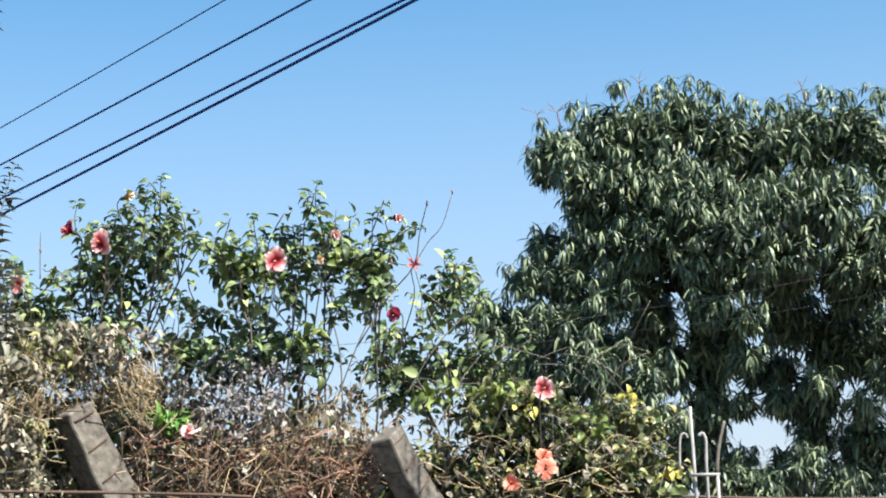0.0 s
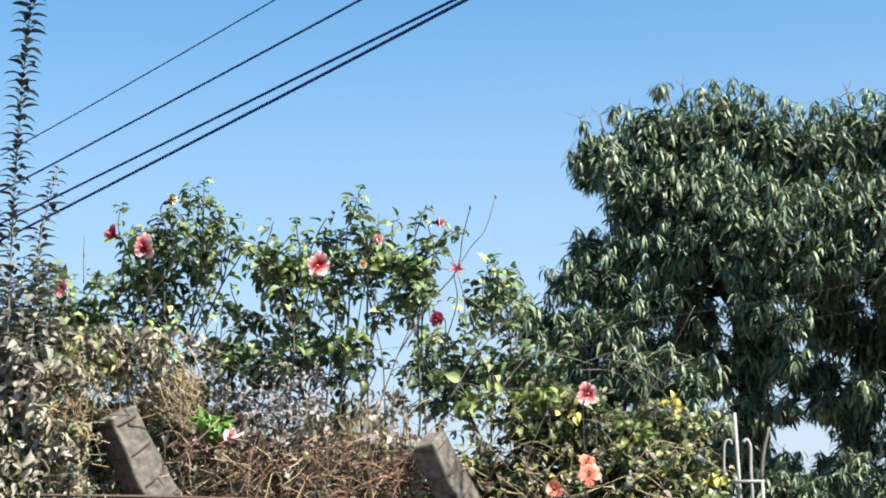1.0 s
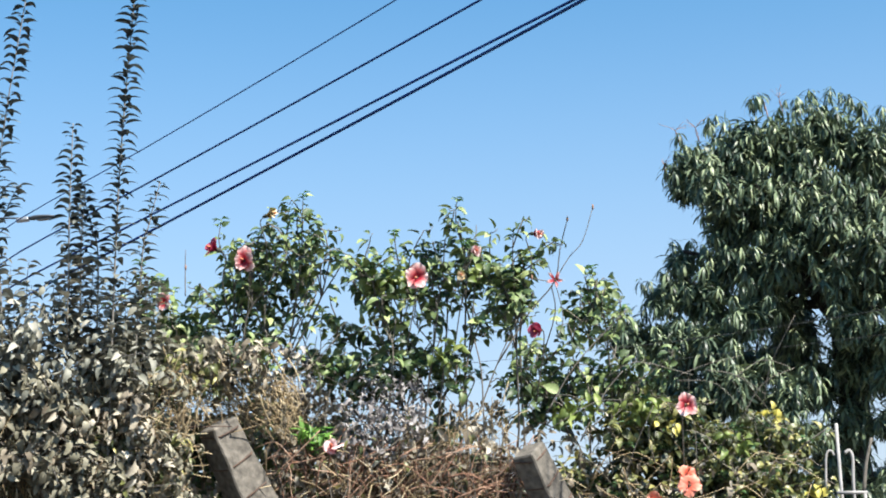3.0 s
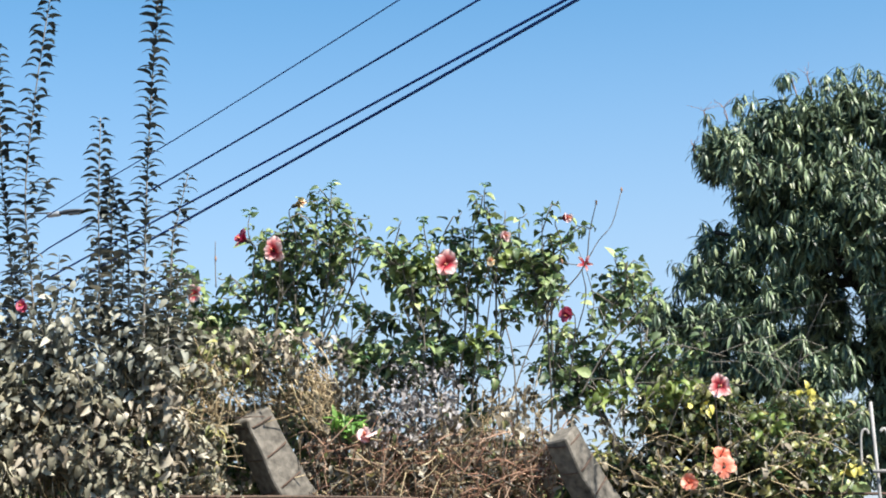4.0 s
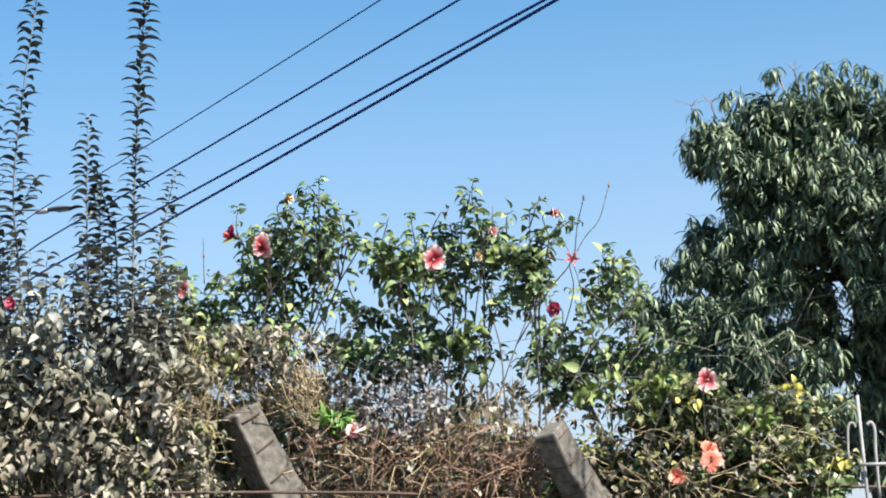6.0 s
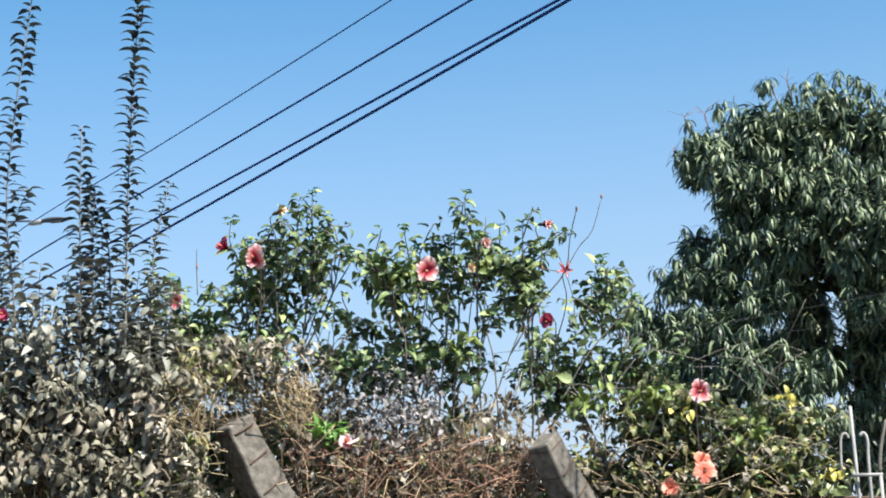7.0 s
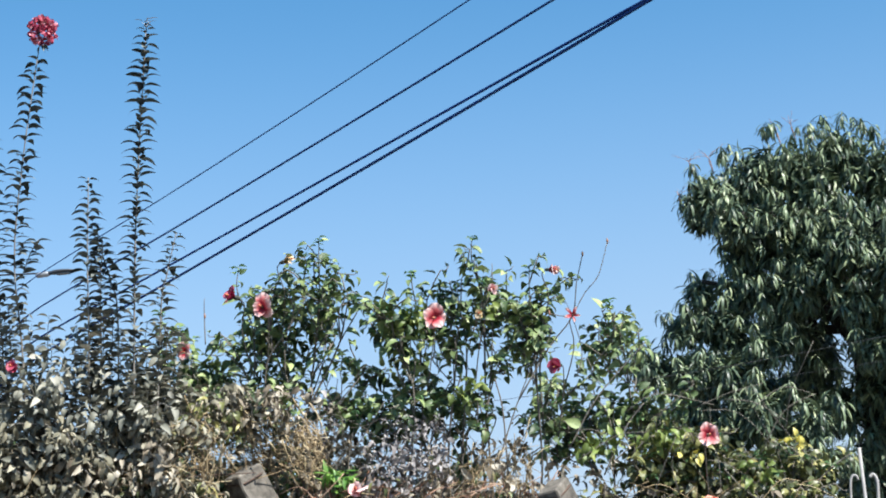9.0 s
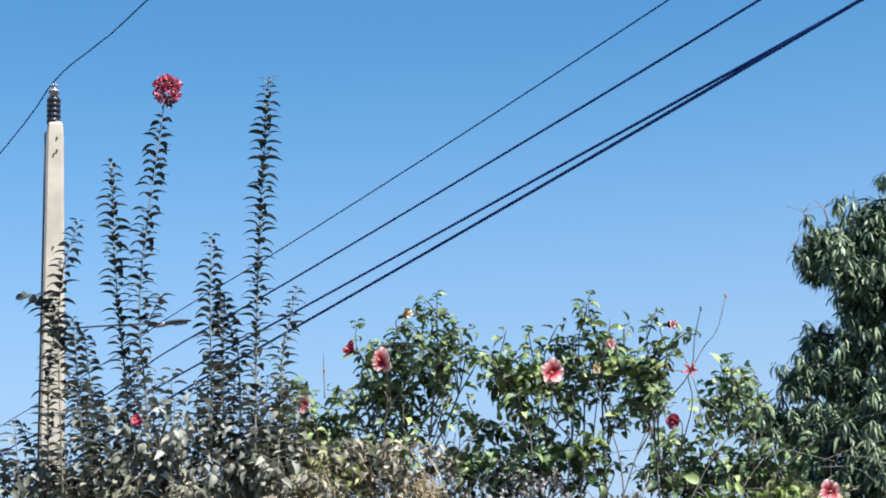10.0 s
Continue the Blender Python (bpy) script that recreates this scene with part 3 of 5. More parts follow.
# ---- mango tree ----
def mango_tree():
    base = Vector((4.45, 15.6, 0))
    t = thing("mango_tree", base, "broad dark green mango tree with drooping leaf clusters", "tree")
    limbs = []
    trunk = curve_through([base, (3.850, 15.600, 2.528), (3.855, 15.600, 3.334), (3.786, 15.500, 4.038), (3.894, 15.500, 4.867)], 14)
    part("trunk", tubes("trunk", [(trunk, 0.19, 0.08)], BARK, 12), t)
    top = [
        (2.59, 15.0, 5.51, 0.32), (2.96, 15.0, 5.70, 0.38), (3.28, 14.9, 5.70, 0.34), (3.65, 15.0, 5.86, 0.31), (3.98, 14.9, 5.63, 0.36), (4.38, 15.0, 5.56, 0.35),
        (4.77, 15.0, 5.69, 0.39), (5.20, 15.0, 5.68, 0.42), (5.71, 15.1, 5.43, 0.53), (2.40, 15.0, 5.39, 0.18), (2.69, 14.7, 5.22, 0.28), (2.77, 14.9, 4.99, 0.20),
        (2.47, 15.0, 5.58, 0.17), (3.42, 14.8, 5.54, 0.24),
    ]
    front = [
        (2.74, 14.9, 4.71, 0.25), (3.10, 14.7, 4.59, 0.31), (3.54, 14.4, 4.91, 0.34), (3.84, 14.3, 4.68, 0.30), (4.30, 14.4, 4.89, 0.30), (4.76, 14.4, 4.84, 0.35),
        (5.26, 14.6, 4.65, 0.37), (3.58, 14.5, 4.41, 0.25), (4.04, 14.5, 4.38, 0.26), (4.47, 14.5, 4.49, 0.24), (4.91, 14.6, 4.38, 0.21), (3.65, 14.5, 4.05, 0.23),
        (3.94, 14.5, 3.94, 0.16), (3.06, 14.9, 5.08, 0.22), (3.36, 14.6, 5.18, 0.20), (2.71, 14.9, 4.96, 0.21), (2.93, 14.7, 5.21, 0.23),
        (3.21, 14.8, 5.01, 0.24), (3.28, 14.7, 4.76, 0.22),
    ]
    side = [
        (2.34, 15.0, 4.71, 0.16), (2.17, 15.0, 4.40, 0.19), (2.48, 14.9, 4.39, 0.27), (1.83, 15.0, 4.08, 0.22), (2.12, 14.9, 3.98, 0.27), (2.47, 14.7, 3.92, 0.24),
        (2.82, 14.7, 4.15, 0.24), (2.68, 14.6, 3.56, 0.29), (3.08, 14.5, 3.46, 0.22), (2.89, 14.6, 3.17, 0.26), (2.36, 14.9, 3.44, 0.27), (2.68, 14.8, 2.94, 0.38),
        (3.16, 14.4, 3.10, 0.17),
    ]
    low = [
        (3.96, 14.6, 3.62, 0.13), (4.64, 14.9, 3.42, 0.13), (5.16, 15.2, 3.23, 0.15), (4.55, 15.2, 2.70, 0.19), (4.13, 15.0, 2.53, 0.15), (4.84, 15.2, 2.54, 0.19),
        (4.38, 15.2, 3.32, 0.14), (5.28, 15.0, 3.47, 0.14), (4.70, 16.2, 2.59, 0.29), (5.54, 16.4, 2.74, 0.34), (5.04, 16.3, 3.04, 0.23), (3.97, 15.4, 2.56, 0.20),
        (4.27, 16.3, 2.88, 0.16),
    ]
    deep = [
        (3.40, 15.5, 4.12, 0.30), (4.74, 15.9, 4.19, 0.48), (5.29, 16.0, 3.92, 0.56), (5.92, 16.1, 3.87, 0.72), (3.88, 15.2, 3.79, 0.41), (5.04, 16.2, 3.42, 0.33),
        (5.56, 16.4, 3.00, 0.42), (3.59, 15.3, 3.01, 0.31), (3.53, 15.4, 3.67, 0.32), (3.77, 15.2, 3.29, 0.28), (3.82, 15.3, 2.66, 0.27), (3.47, 15.8, 5.48, 0.40),
        (4.29, 15.9, 5.33, 0.56), (5.10, 15.9, 5.31, 0.61), (3.22, 15.6, 4.64, 0.40), (3.83, 15.3, 4.62, 0.49), (4.52, 15.2, 4.53, 0.48), (5.18, 15.2, 4.42, 0.53),
        (4.55, 16.4, 3.73, 0.24), (4.79, 16.2, 3.38, 0.18), (6.10, 14.8, 4.67, 0.61), (6.00, 15.0, 4.00, 0.57), (4.74, 16.3, 3.71, 0.23), (5.00, 16.3, 3.17, 0.21),
        (1.91, 16.5, 3.73, 0.22), (2.31, 16.3, 3.72, 0.26), (3.20, 15.2, 4.28, 0.17),
        (2.72, 16.0, 3.73, 0.28), (3.13, 16.0, 3.50, 0.31), (3.47, 16.0, 3.92, 0.23), (3.70, 15.3, 5.35, 0.29),
        (4.34, 16.2, 3.39, 0.14), (4.70, 16.2, 2.85, 0.16), (3.26, 16.2, 4.00, 0.24), (2.97, 16.2, 4.00, 0.20), (2.44, 16.2, 3.95, 0.20),
        (3.62, 16.4, 4.50, 0.16), (3.58, 16.0, 2.70, 0.22),
        (2.51, 16.2, 4.69, 0.20), (2.88, 16.2, 4.83, 0.23), (2.49, 16.2, 4.27, 0.21), (2.90, 16.3, 4.37, 0.23), (2.43, 16.2, 3.91, 0.22), (2.83, 16.2, 3.88, 0.23), (4.11, 15.3, 2.66, 0.15), (3.92, 15.3, 2.62, 0.14), (4.30, 15.3, 2.60, 0.16), (3.30, 16.2, 2.95, 0.25),
    ]
    pos, way, up, scale = [], [], [], []
    boughs = [(np.array(q[:3]), q[3], row is deep) for row in (top, front, side, low, deep) for q in row]
    cs, rs = np.array([c for c, r, b in boughs]), np.array([r for c, r, b in boughs])
    for li, (c, r, back) in enumerate(boughs):
        if c[2] > 4.6:
            limbs.append((curve_through([trunk[9 + li % 4], (np.array(trunk[10]) + c) / 2 + rng.normal(0, 0.12, 3), c], 8), 0.05, 0.018))
        # rosettes spread evenly over the bough
        n = int(4 * math.pi * r * r / (0.045 if back else 0.025))
        k = np.arange(n) + 0.5
        h = 1 - 2 * k / n
        d = np.stack([np.cos(k * 2.39996) * np.sqrt(1 - h * h), np.sin(k * 2.39996) * np.sqrt(1 - h * h), h], 1)
        d = unit(d + rng.normal(0, 0.16, d.shape))
        p = c + d * r * (1 + rng.normal(0, 0.1, (n, 1))) * np.array((1.05, 1, 0.92))
        inside = np.min(np.linalg.norm(p[:, None] - cs[None], axis=2) / rs[None], axis=1)
        keep = (inside > 0.93) & (p[:, 1] < 16.9) & (d[:, 2] > -0.45)
        for q, e in zip(p[keep], d[keep]):
            m = rng.integers(11, 15)
            axis = unit(e * 0.16 + np.array((0, -0.1, 0.9)) + rng.normal(0, 0.12, 3))
            side_way = unit(np.cross(axis, (0.3, 0.8, 0.2)))
            other = np.cross(axis, side_way)
            size = rng.uniform(0.8, 1.2)
            g0 = rng.uniform(0, 6.28)
            for j in range(m):
                g = g0 + j * 2.39996
                spread = rng.uniform(1.8, 2.5) if j > 2 else rng.uniform(1.2, 1.7)
                w = axis * math.cos(spread) + (side_way * math.cos(g) + other * math.sin(g)) * math.sin(spread)
                pos.append(q - axis * 0.012 * (j % 5))
                way.append(w)
                up.append(axis + np.array((0, 0, 0.35)))
                scale.append(size * rng.uniform(0.75, 1.1))
    blades = [blade(0.145, 0.02, 6, dr, 0.22, 0.5) for dr in (0.5, 0.7, 0.9)] + [blade(0.135, 0.021, 6, 0.8, 0.25, 0.5, 0.3)]
    for limb in limbs:
        part("limb", tubes("limb", [limb], BARK, 6), t)
    part("crown", leaf_cloud("crown", blades, pos, np.array(way), np.array(up), scale, MANGO), t, "drooping clusters of long leaves", kind="stuff")
    # shaded leaves inside the crown
    pos, way = [], []
    for c, r, back in boughs:
        n = int(1500 * (r / 0.4) ** 2)
        pos.append(c + unit(rng.normal(size=(n, 3))) * r * rng.uniform(0.1, 0.62, (n, 1)) + np.array((0, 0.12, -0.05)))
        way.append(unit(rng.normal(size=(n, 3)) + np.array((0, 0, -0.6))))
    pos, way = np.concatenate(pos), np.concatenate(way)
    part("inner_leaves", leaf_cloud("inner_leaves", blades, pos, way, np.tile((0.1, -0.2, 1.0), (len(pos), 1)) + rng.normal(0, 0.4, pos.shape), np.full(len(pos), 1.3), MANGO), t, kind="stuff")
    # spent flower sprays on top
    sprays = []
    for q in ((2.320, 15.000, 5.890), (3.118, 15.000, 6.114), (3.249, 15.000, 6.165), (4.730, 15.000, 6.095), (2.204, 15.000, 5.582), (2.498, 15.000, 5.913)):
        q = np.array(q) - (0, 0, 0.02)
        for k in range(5):
            e = q + np.array((rng.normal(0, 0.06), rng.normal(0, 0.05), rng.uniform(-0.06, 0.05)))
            sprays.append((curve_through([q + (0.03, 0, -0.22), q + (0, 0, -0.08), e], 6), 0.0026, 0.0014))
        part("flower_spray", tubes("flower_spray", sprays, RUSSET, 4), t, "spent pinkish brown flower spray")
        sprays = []
    return t


mango_tree()


# ---- flowers ----
def petal_mesh(name, material, narrow=1.0, cup=0.5, length=0.06):
    vs, fs = [], []
    rows, cols = 7, 6
    for i in range(rows + 1):
        s = i / rows
        w = narrow * length * (0.1 + 0.72 * math.sin(math.pi * min(1.0, 0.06 + 0.72 * s)) ** 0.9) * (1.0 if s < 0.95 else 0.82)
        for j in range(cols + 1):
            u = j / cols * 2 - 1
            y = length * s * (1 - 0.12 * u * u * s)
            z = length * (cup * s * (1 - 0.75 * s) + 0.06 * s * math.sin(6 * u + 2 * s))
            vs.append((u * w * 0.62, y, z + 0.09 * length * s * s * math.cos(7 * u + 3 * cup)))
    for i in range(rows):
        for j in range(cols):
            a = i * (cols + 1) + j
            fs.append((a, a + 1, a + cols + 2, a + cols + 1))
    return mesh_of(name, vs, fs, material)


PETALS = {
    "open": [petal_mesh("petal", PINK, w, c) for w, c in ((1.0, 0.4), (0.85, 0.75), (1.1, 0.15))],
    "side": [petal_mesh("petal", PINK, 0.9, 1.1) for c in (0, 1)],
    "crimson": [petal_mesh("petal", CRIMSON, 0.9, 1.0) for c in (0, 1)],
    "faded": [petal_mesh("petal", FADED, 0.7, 1.1) for c in (0, 1)],
    "orange": [petal_mesh("petal", ORANGE, 1.05, 0.6) for c in (0, 1)],
    "thin": [petal_mesh("petal", PINK, 0.32, 0.4) for c in (0, 1)],
}
CALYX = mesh_of("calyx", *lathe([(0.003, -0.03), (0.008, -0.022), (0.011, -0.008), (0.009, 0.004), (0.004, 0.008)], 8), GREEN_STEM)
cv, cf = lathe([(0.0018, 0.0), (0.002, 0.03), (0.0055, 0.038), (0.006, 0.05), (0.003, 0.058)], 7)
STAMEN = mesh_of("stamen", cv, cf, YELLOW)


def flower(parent, at, face, kind, size, label):
    at = Vector(at) * 0.985 + Vector((0, 0, 0.024))
    size *= 0.84
    q = Vector((0, 0, 1)).rotation_difference(Vector(face).normalized())
    spin = rng.uniform(0, 6.28)
    m = Matrix.LocRotScale(Vector(at), q @ Euler((0, 0, spin)).to_quaternion(), Vector((size, size, size)))
    f = part("flower", CALYX, parent, label, m)
    back = Vector(face).normalized() * -0.04 * size
    stem = curve_through([at + back * 0.6, at + back * 1.2 + Vector((0, 0.03, -0.02)), at + back * 1.4 + Vector((rng.uniform(-0.04, 0.04), 0.1, -0.12)), at + back * 1.4 + Vector((rng.uniform(-0.07, 0.07), 0.2, -0.3))], 10)
    part("flower_stalk", tubes("flower_stalk", [(stem, 0.0022, 0.003)], TWIG, 5), f)
    tilt = {"open": 8, "side": 38, "crimson": 40, "faded": 52, "orange": 14, "thin": 12}[kind]
    for k in range(5):
        w = m @ Euler((0, 0, k * 2 * math.pi / 5)).to_matrix().to_4x4() @ Euler((radians(tilt + rng.uniform(-20, 20)), rng.uniform(-0.35, 0.35), rng.uniform(-0.2, 0.2))).to_matrix().to_4x4() @ Matrix.Scale(rng.uniform(0.78, 1.12), 4)
        part("petal", PETALS[kind][k % len(PETALS[kind])], f, m=w)
    part("stamen", STAMEN, f, "yellow tipped stamen column", m)
    return f


# ---- leafy shrubs ----
def shoot_line(base, tip, wobble=0.05, belly=0.12):
    b, t = np.asarray(base, float), np.asarray(tip, float)
    mid = b * 0.45 + t * 0.55 + np.array((rng.normal(0, belly), rng.normal(0, belly * 0.6), 0.04))
    q = b * 0.15 + t * 0.85 + np.array((rng.normal(0, wobble * 0.5), rng.normal(0, wobble * 0.5), 0))
    return curve_through([b, mid, q, t], 15)


def leaf_sites(line, spacing, start, size, open_angle=1.15):
    """Leaves set spirally along a shoot, smaller towards its tip."""
    total = float(np.sum(np.linalg.norm(np.diff(line, axis=0), axis=1)))
    n = max(4, int(total * (1 - start) / spacing))
    s = start + (1 - start) * (np.arange(n) + 0.5) / n
    s = np.clip(s + rng.normal(0, 0.3 / n, n) * (1 - start), 0, 1)
    p, d = along(line, s)
    g = np.arange(n) * 2.39996 + rng.uniform(0, 6.28) + rng.normal(0, 0.3, n)
    a = unit(np.cross(d, (0.2, 0.9, 0.1)))
    b = np.cross(d, a)
    rad = a * np.cos(g)[:, None] + b * np.sin(g)[:, None]
    near_tip = np.clip((s - 0.85) / 0.15, 0, 1)
    ang = open_angle * (1 - 0.55 * near_tip) + rng.normal(0, 0.2, n)
    way = d * np.cos(ang)[:, None] + rad * np.sin(ang)[:, None]
    way = unit(way * np.array((1.0, 1.0, 0.55)))
    up = d * 0.3 + rng.normal(0, 0.38, d.shape) + np.array((0.15, -0.3, 0.72))
    sc = size * (1 - 0.5 * near_tip) * rng.uniform(0.65, 1.15, n)
    return p + rad * 0.012, way, up, sc


def leafy_shrub(name, at, label, tips, fill, mats, blades, spacing, size, ground_spread, keep_single=290, leafy=(0.08, 0.17), category="shrub"):
    """A shrub of many stems: tips are chosen shoot ends, fill adds shoots (centre, half sizes, count)."""
    t = thing(name, at, label, category)
    # spires stand clear of the shoots round them
    spire = [all(q[2] >= o[2] or abs(q[0] - o[0]) > 0.13 for o in tips) for q in tips]
    ends = [np.asarray(q, float) + np.array((0, rng.normal(0, 0.05), -0.008 if tall_one else -0.075)) for q, tall_one in zip(tips, spire)]
    for c, h, n in fill:
        u = rng.uniform(-1, 1, (n, 3))
        ends += list(np.asarray(c) + u * np.asarray(h))
    lines, reach, young, P, W, U, S = [], [], [], [], [], [], []
    order = sorted(range(len(ends)), key=lambda k: (k >= len(tips), k % 4 if k < len(tips) else 0))
    for i in order:
        e = ends[i]
        if i < len(tips) and (spire[i] or i % 4 == 0):
            base = np.array((at[0] + (e[0] - at[0]) * 0.7 + rng.normal(0, ground_spread * 0.45), 8.35 + rng.normal(0, 0.2), 0.0))
            low = np.array((e[0] * 0.9 + at[0] * 0.1 + rng.normal(0, 0.04), e[1] * 0.6 + 8.35 * 0.4, max(1.2, e[2] - rng.uniform(0.6, 0.95))))
            line = shoot_line(low, e, 0.02, 0.03 if spire[i] else 0.07)
            foot = curve_through([base, (base + low) / 2 + rng.normal(0, 0.025, 3), low], 5)[:-1]
            lines.append((np.concatenate([foot, line]), 0.006, 0.0018))
            reach += list(foot) + list(line[:-3])
            for out, got in zip((P, W, U, S), leaf_sites(line[:int(len(line) * 0.75)], 0.062, 0.15, size * 0.95)):
                out.append(got)
        else:
            # forks from the nearest wood below it
            wood = np.array(reach)
            gap = np.linalg.norm((wood - (e - (0, 0, 0.2))) * np.array((1, 0.7, 1)), axis=1) + 9.0 * (wood[:, 2] > e[2] - 0.09)
            line = shoot_line(wood[int(np.argmin(gap))], e, 0.03, 0.04)
            lines.append((line, 0.0034, 0.0016))
            reach += list(line[3:-4])
        young.append((e, along(line, [1.0])[1][0]))
        run = float(np.sum(np.linalg.norm(np.diff(line, axis=0), axis=1)))
        s0 = max(0.1, 1 - rng.uniform(*(leafy if i >= len(tips) else (0.3, 0.4) if spire[i] else (0.14, 0.26))) / run)
        for out, got in zip((P, W, U, S), leaf_sites(line, spacing * (rng.uniform(0.9, 1.4) if i >= len(tips) else rng.uniform(0.9, 1.1) if spire[i] else rng.uniform(1.3, 1.8)), s0, size)):
            out.append(got)
        for k in range(rng.integers(0, 4)):
            q, d = along(line, [rng.uniform(s0, 0.95)])
            w = unit(d[0] * 0.6 + np.array((rng.normal(0, 0.8), rng.normal(0, 0.5), 0.25)))
            twig = shoot_line(q[0], q[0] + w * rng.uniform(0.08, 0.2), 0.02, 0.02)
            lines.append((twig[::3], 0.0035, 0.0016))
            for out, got in zip((P, W, U, S), leaf_sites(twig, spacing, 0.3, size * 0.85)):
                out.append(got)
    P, W, U, S = np.concatenate(P), np.concatenate(W), np.concatenate(U), np.concatenate(S)
    for stem in lines:
        if len(stem[0]) > 8:
            part("stem", tubes("stem", [stem], TWIG, 5), t)
    part("brushwood", tubes("brushwood", [q for q in lines if len(q[0]) <= 8], TWIG, 4), t, kind="stuff")
    yp, yw, ys = [], [], []
    for e, d in young:
        for k in range(rng.integers(4, 8)):
            g = k * 2.4 + rng.uniform(0, 1)
            yp.append(e - d * 0.006 * k)
            yw.append(unit(d * rng.uniform(0.3, 1.0) + np.array((math.cos(g), math.sin(g), 0.1))))
            ys.append(size * rng.uniform(0.35, 0.65))
    part("young_leaves", leaf_cloud("young_leaves", blades, yp, np.array(yw), np.tile((0, 0, 1.0), (len(yp), 1)) + rng.normal(0, 0.3, (len(yp), 3)), ys, YOUNG), t, "bright young leaves at the shoot tips", kind="stuff")
    order = np.argsort(P[:, 1] - 0.35 * P[:, 2])
    first, rest = order[:keep_single], order[keep_single:]
    meshes = [mesh_of("leaf", v, f, mats[1]) for v, f in blades]
    single_leaves("leaf", meshes, P[first], W[first], U[first], S[first], t)
    part("foliage", leaf_cloud("foliage", blades, P[rest], W[rest], U[rest], S[rest], mats[0]), t, kind="stuff")
    return t


BROAD = [blade(1.0, wd, 4, d, f, 0.42, tw) for wd, d, f, tw in ((0.62, 0.35, 0.45, 0.0), (0.56, 0.7, 0.6, 0.35), (0.6, 0.95, 0.5, -0.4), (0.5, 0.55, 0.75, 0.2))]
DROOPED = [blade(1.0, wd, 5, d, f, 0.42, tw) for wd, d, f, tw in ((0.46, 0.75, 0.6, 0.0), (0.44, 1.05, 0.75, 0.4), (0.5, 1.25, 0.6, -0.5), (0.46, 0.5, 0.8, 0.3))]
OVATE = [blade(1.0, 0.58, 4, d, f, 0.4, tw) for d, f, tw in ((0.5, 0.25, 0.0), (0.8, 0.35, 0.3), (1.0, 0.2, -0.3), (0.3, 0.45, 0.2))]
NARROW = [blade(1.0, 0.4, 4, d, f, 0.45, tw) for d, f, tw in ((0.4, 0.3, 0.0), (0.75, 0.35, 0.4), (0.95, 0.25, -0.4))]
ARCHED = [blade(1.0, wd, 5, d, f, 0.42, tw) for wd, d, f, tw in ((0.5, 0.6, 0.3, 0.0), (0.46, 0.85, 0.35, 0.15), (0.54, 0.45, 0.3, -0.15))]
SLIM = [blade(1.0, w, 5, d, f, 0.42, tw) for w, d, f, tw in ((0.28, 0.8, 0.35, 0.3), (0.23, 1.1, 0.4, -0.4), (0.34, 0.75, 0.3, 0.6))]
CURLED = [blade(1.0, w, 5, d, f, 0.45, tw, 0.05) for w, d, f, tw in ((0.5, 1.3, 0.6, 0.8), (0.4, 1.6, 0.8, -1.0), (0.6, 0.9, 0.5, 1.4), (0.35, 0.6, 0.9, 0.4))]

hib_a = leafy_shrub("hibiscus_shrub", (-0.95, 8.35, 0), "tall leggy hibiscus with pink and red flowers", [
    (-0.897, 8.000, 3.481), (-0.821, 8.000, 3.400), (-0.719, 8.000, 3.411), (-0.513, 8.000, 3.586), (-0.573, 8.000, 3.488), (-0.463, 8.000, 3.414), (-0.361, 8.000, 3.338), (-0.412, 8.000, 3.366), (-0.630, 8.000, 3.383), (-0.770, 8.000, 3.346),
    (-0.934, 8.000, 3.166), (-1.010, 8.000, 3.168), (-1.161, 8.000, 3.249), (-1.111, 8.000, 3.209), (-0.286, 8.000, 3.258), (-0.234, 8.000, 3.283), (-0.158, 8.000, 3.228), (-0.210, 8.000, 3.190), (-1.262, 8.000, 3.277), (-0.120, 8.000, 3.175)],
    [((-0.65, 8.20, 3.24), (0.23, 0.2, 0.09), 21), ((-0.52, 8.20, 3.33), (0.09, 0.2, 0.09), 5), ((-0.96, 8.20, 2.95), (0.29, 0.2, 0.10), 16), ((-0.94, 7.98, 2.84), (0.29, 0.2, 0.09), 16), ((-1.18, 8.20, 3.00), (0.13, 0.2, 0.11), 9), ((-0.19, 8.20, 3.21), (0.12, 0.2, 0.05), 8), ((-0.22, 8.20, 3.10), (0.10, 0.2, 0.07), 6), ((-0.17, 8.20, 2.95), (0.10, 0.2, 0.09), 5), ((-0.47, 8.20, 2.99), (0.17, 0.2, 0.09), 5), ((-0.78, 8.20, 3.11), (0.18, 0.2, 0.05), 6)],
    (HIB, HIB_ONE), BROAD[:3] + DROOPED[:3], 0.021, 0.078, 0.15)
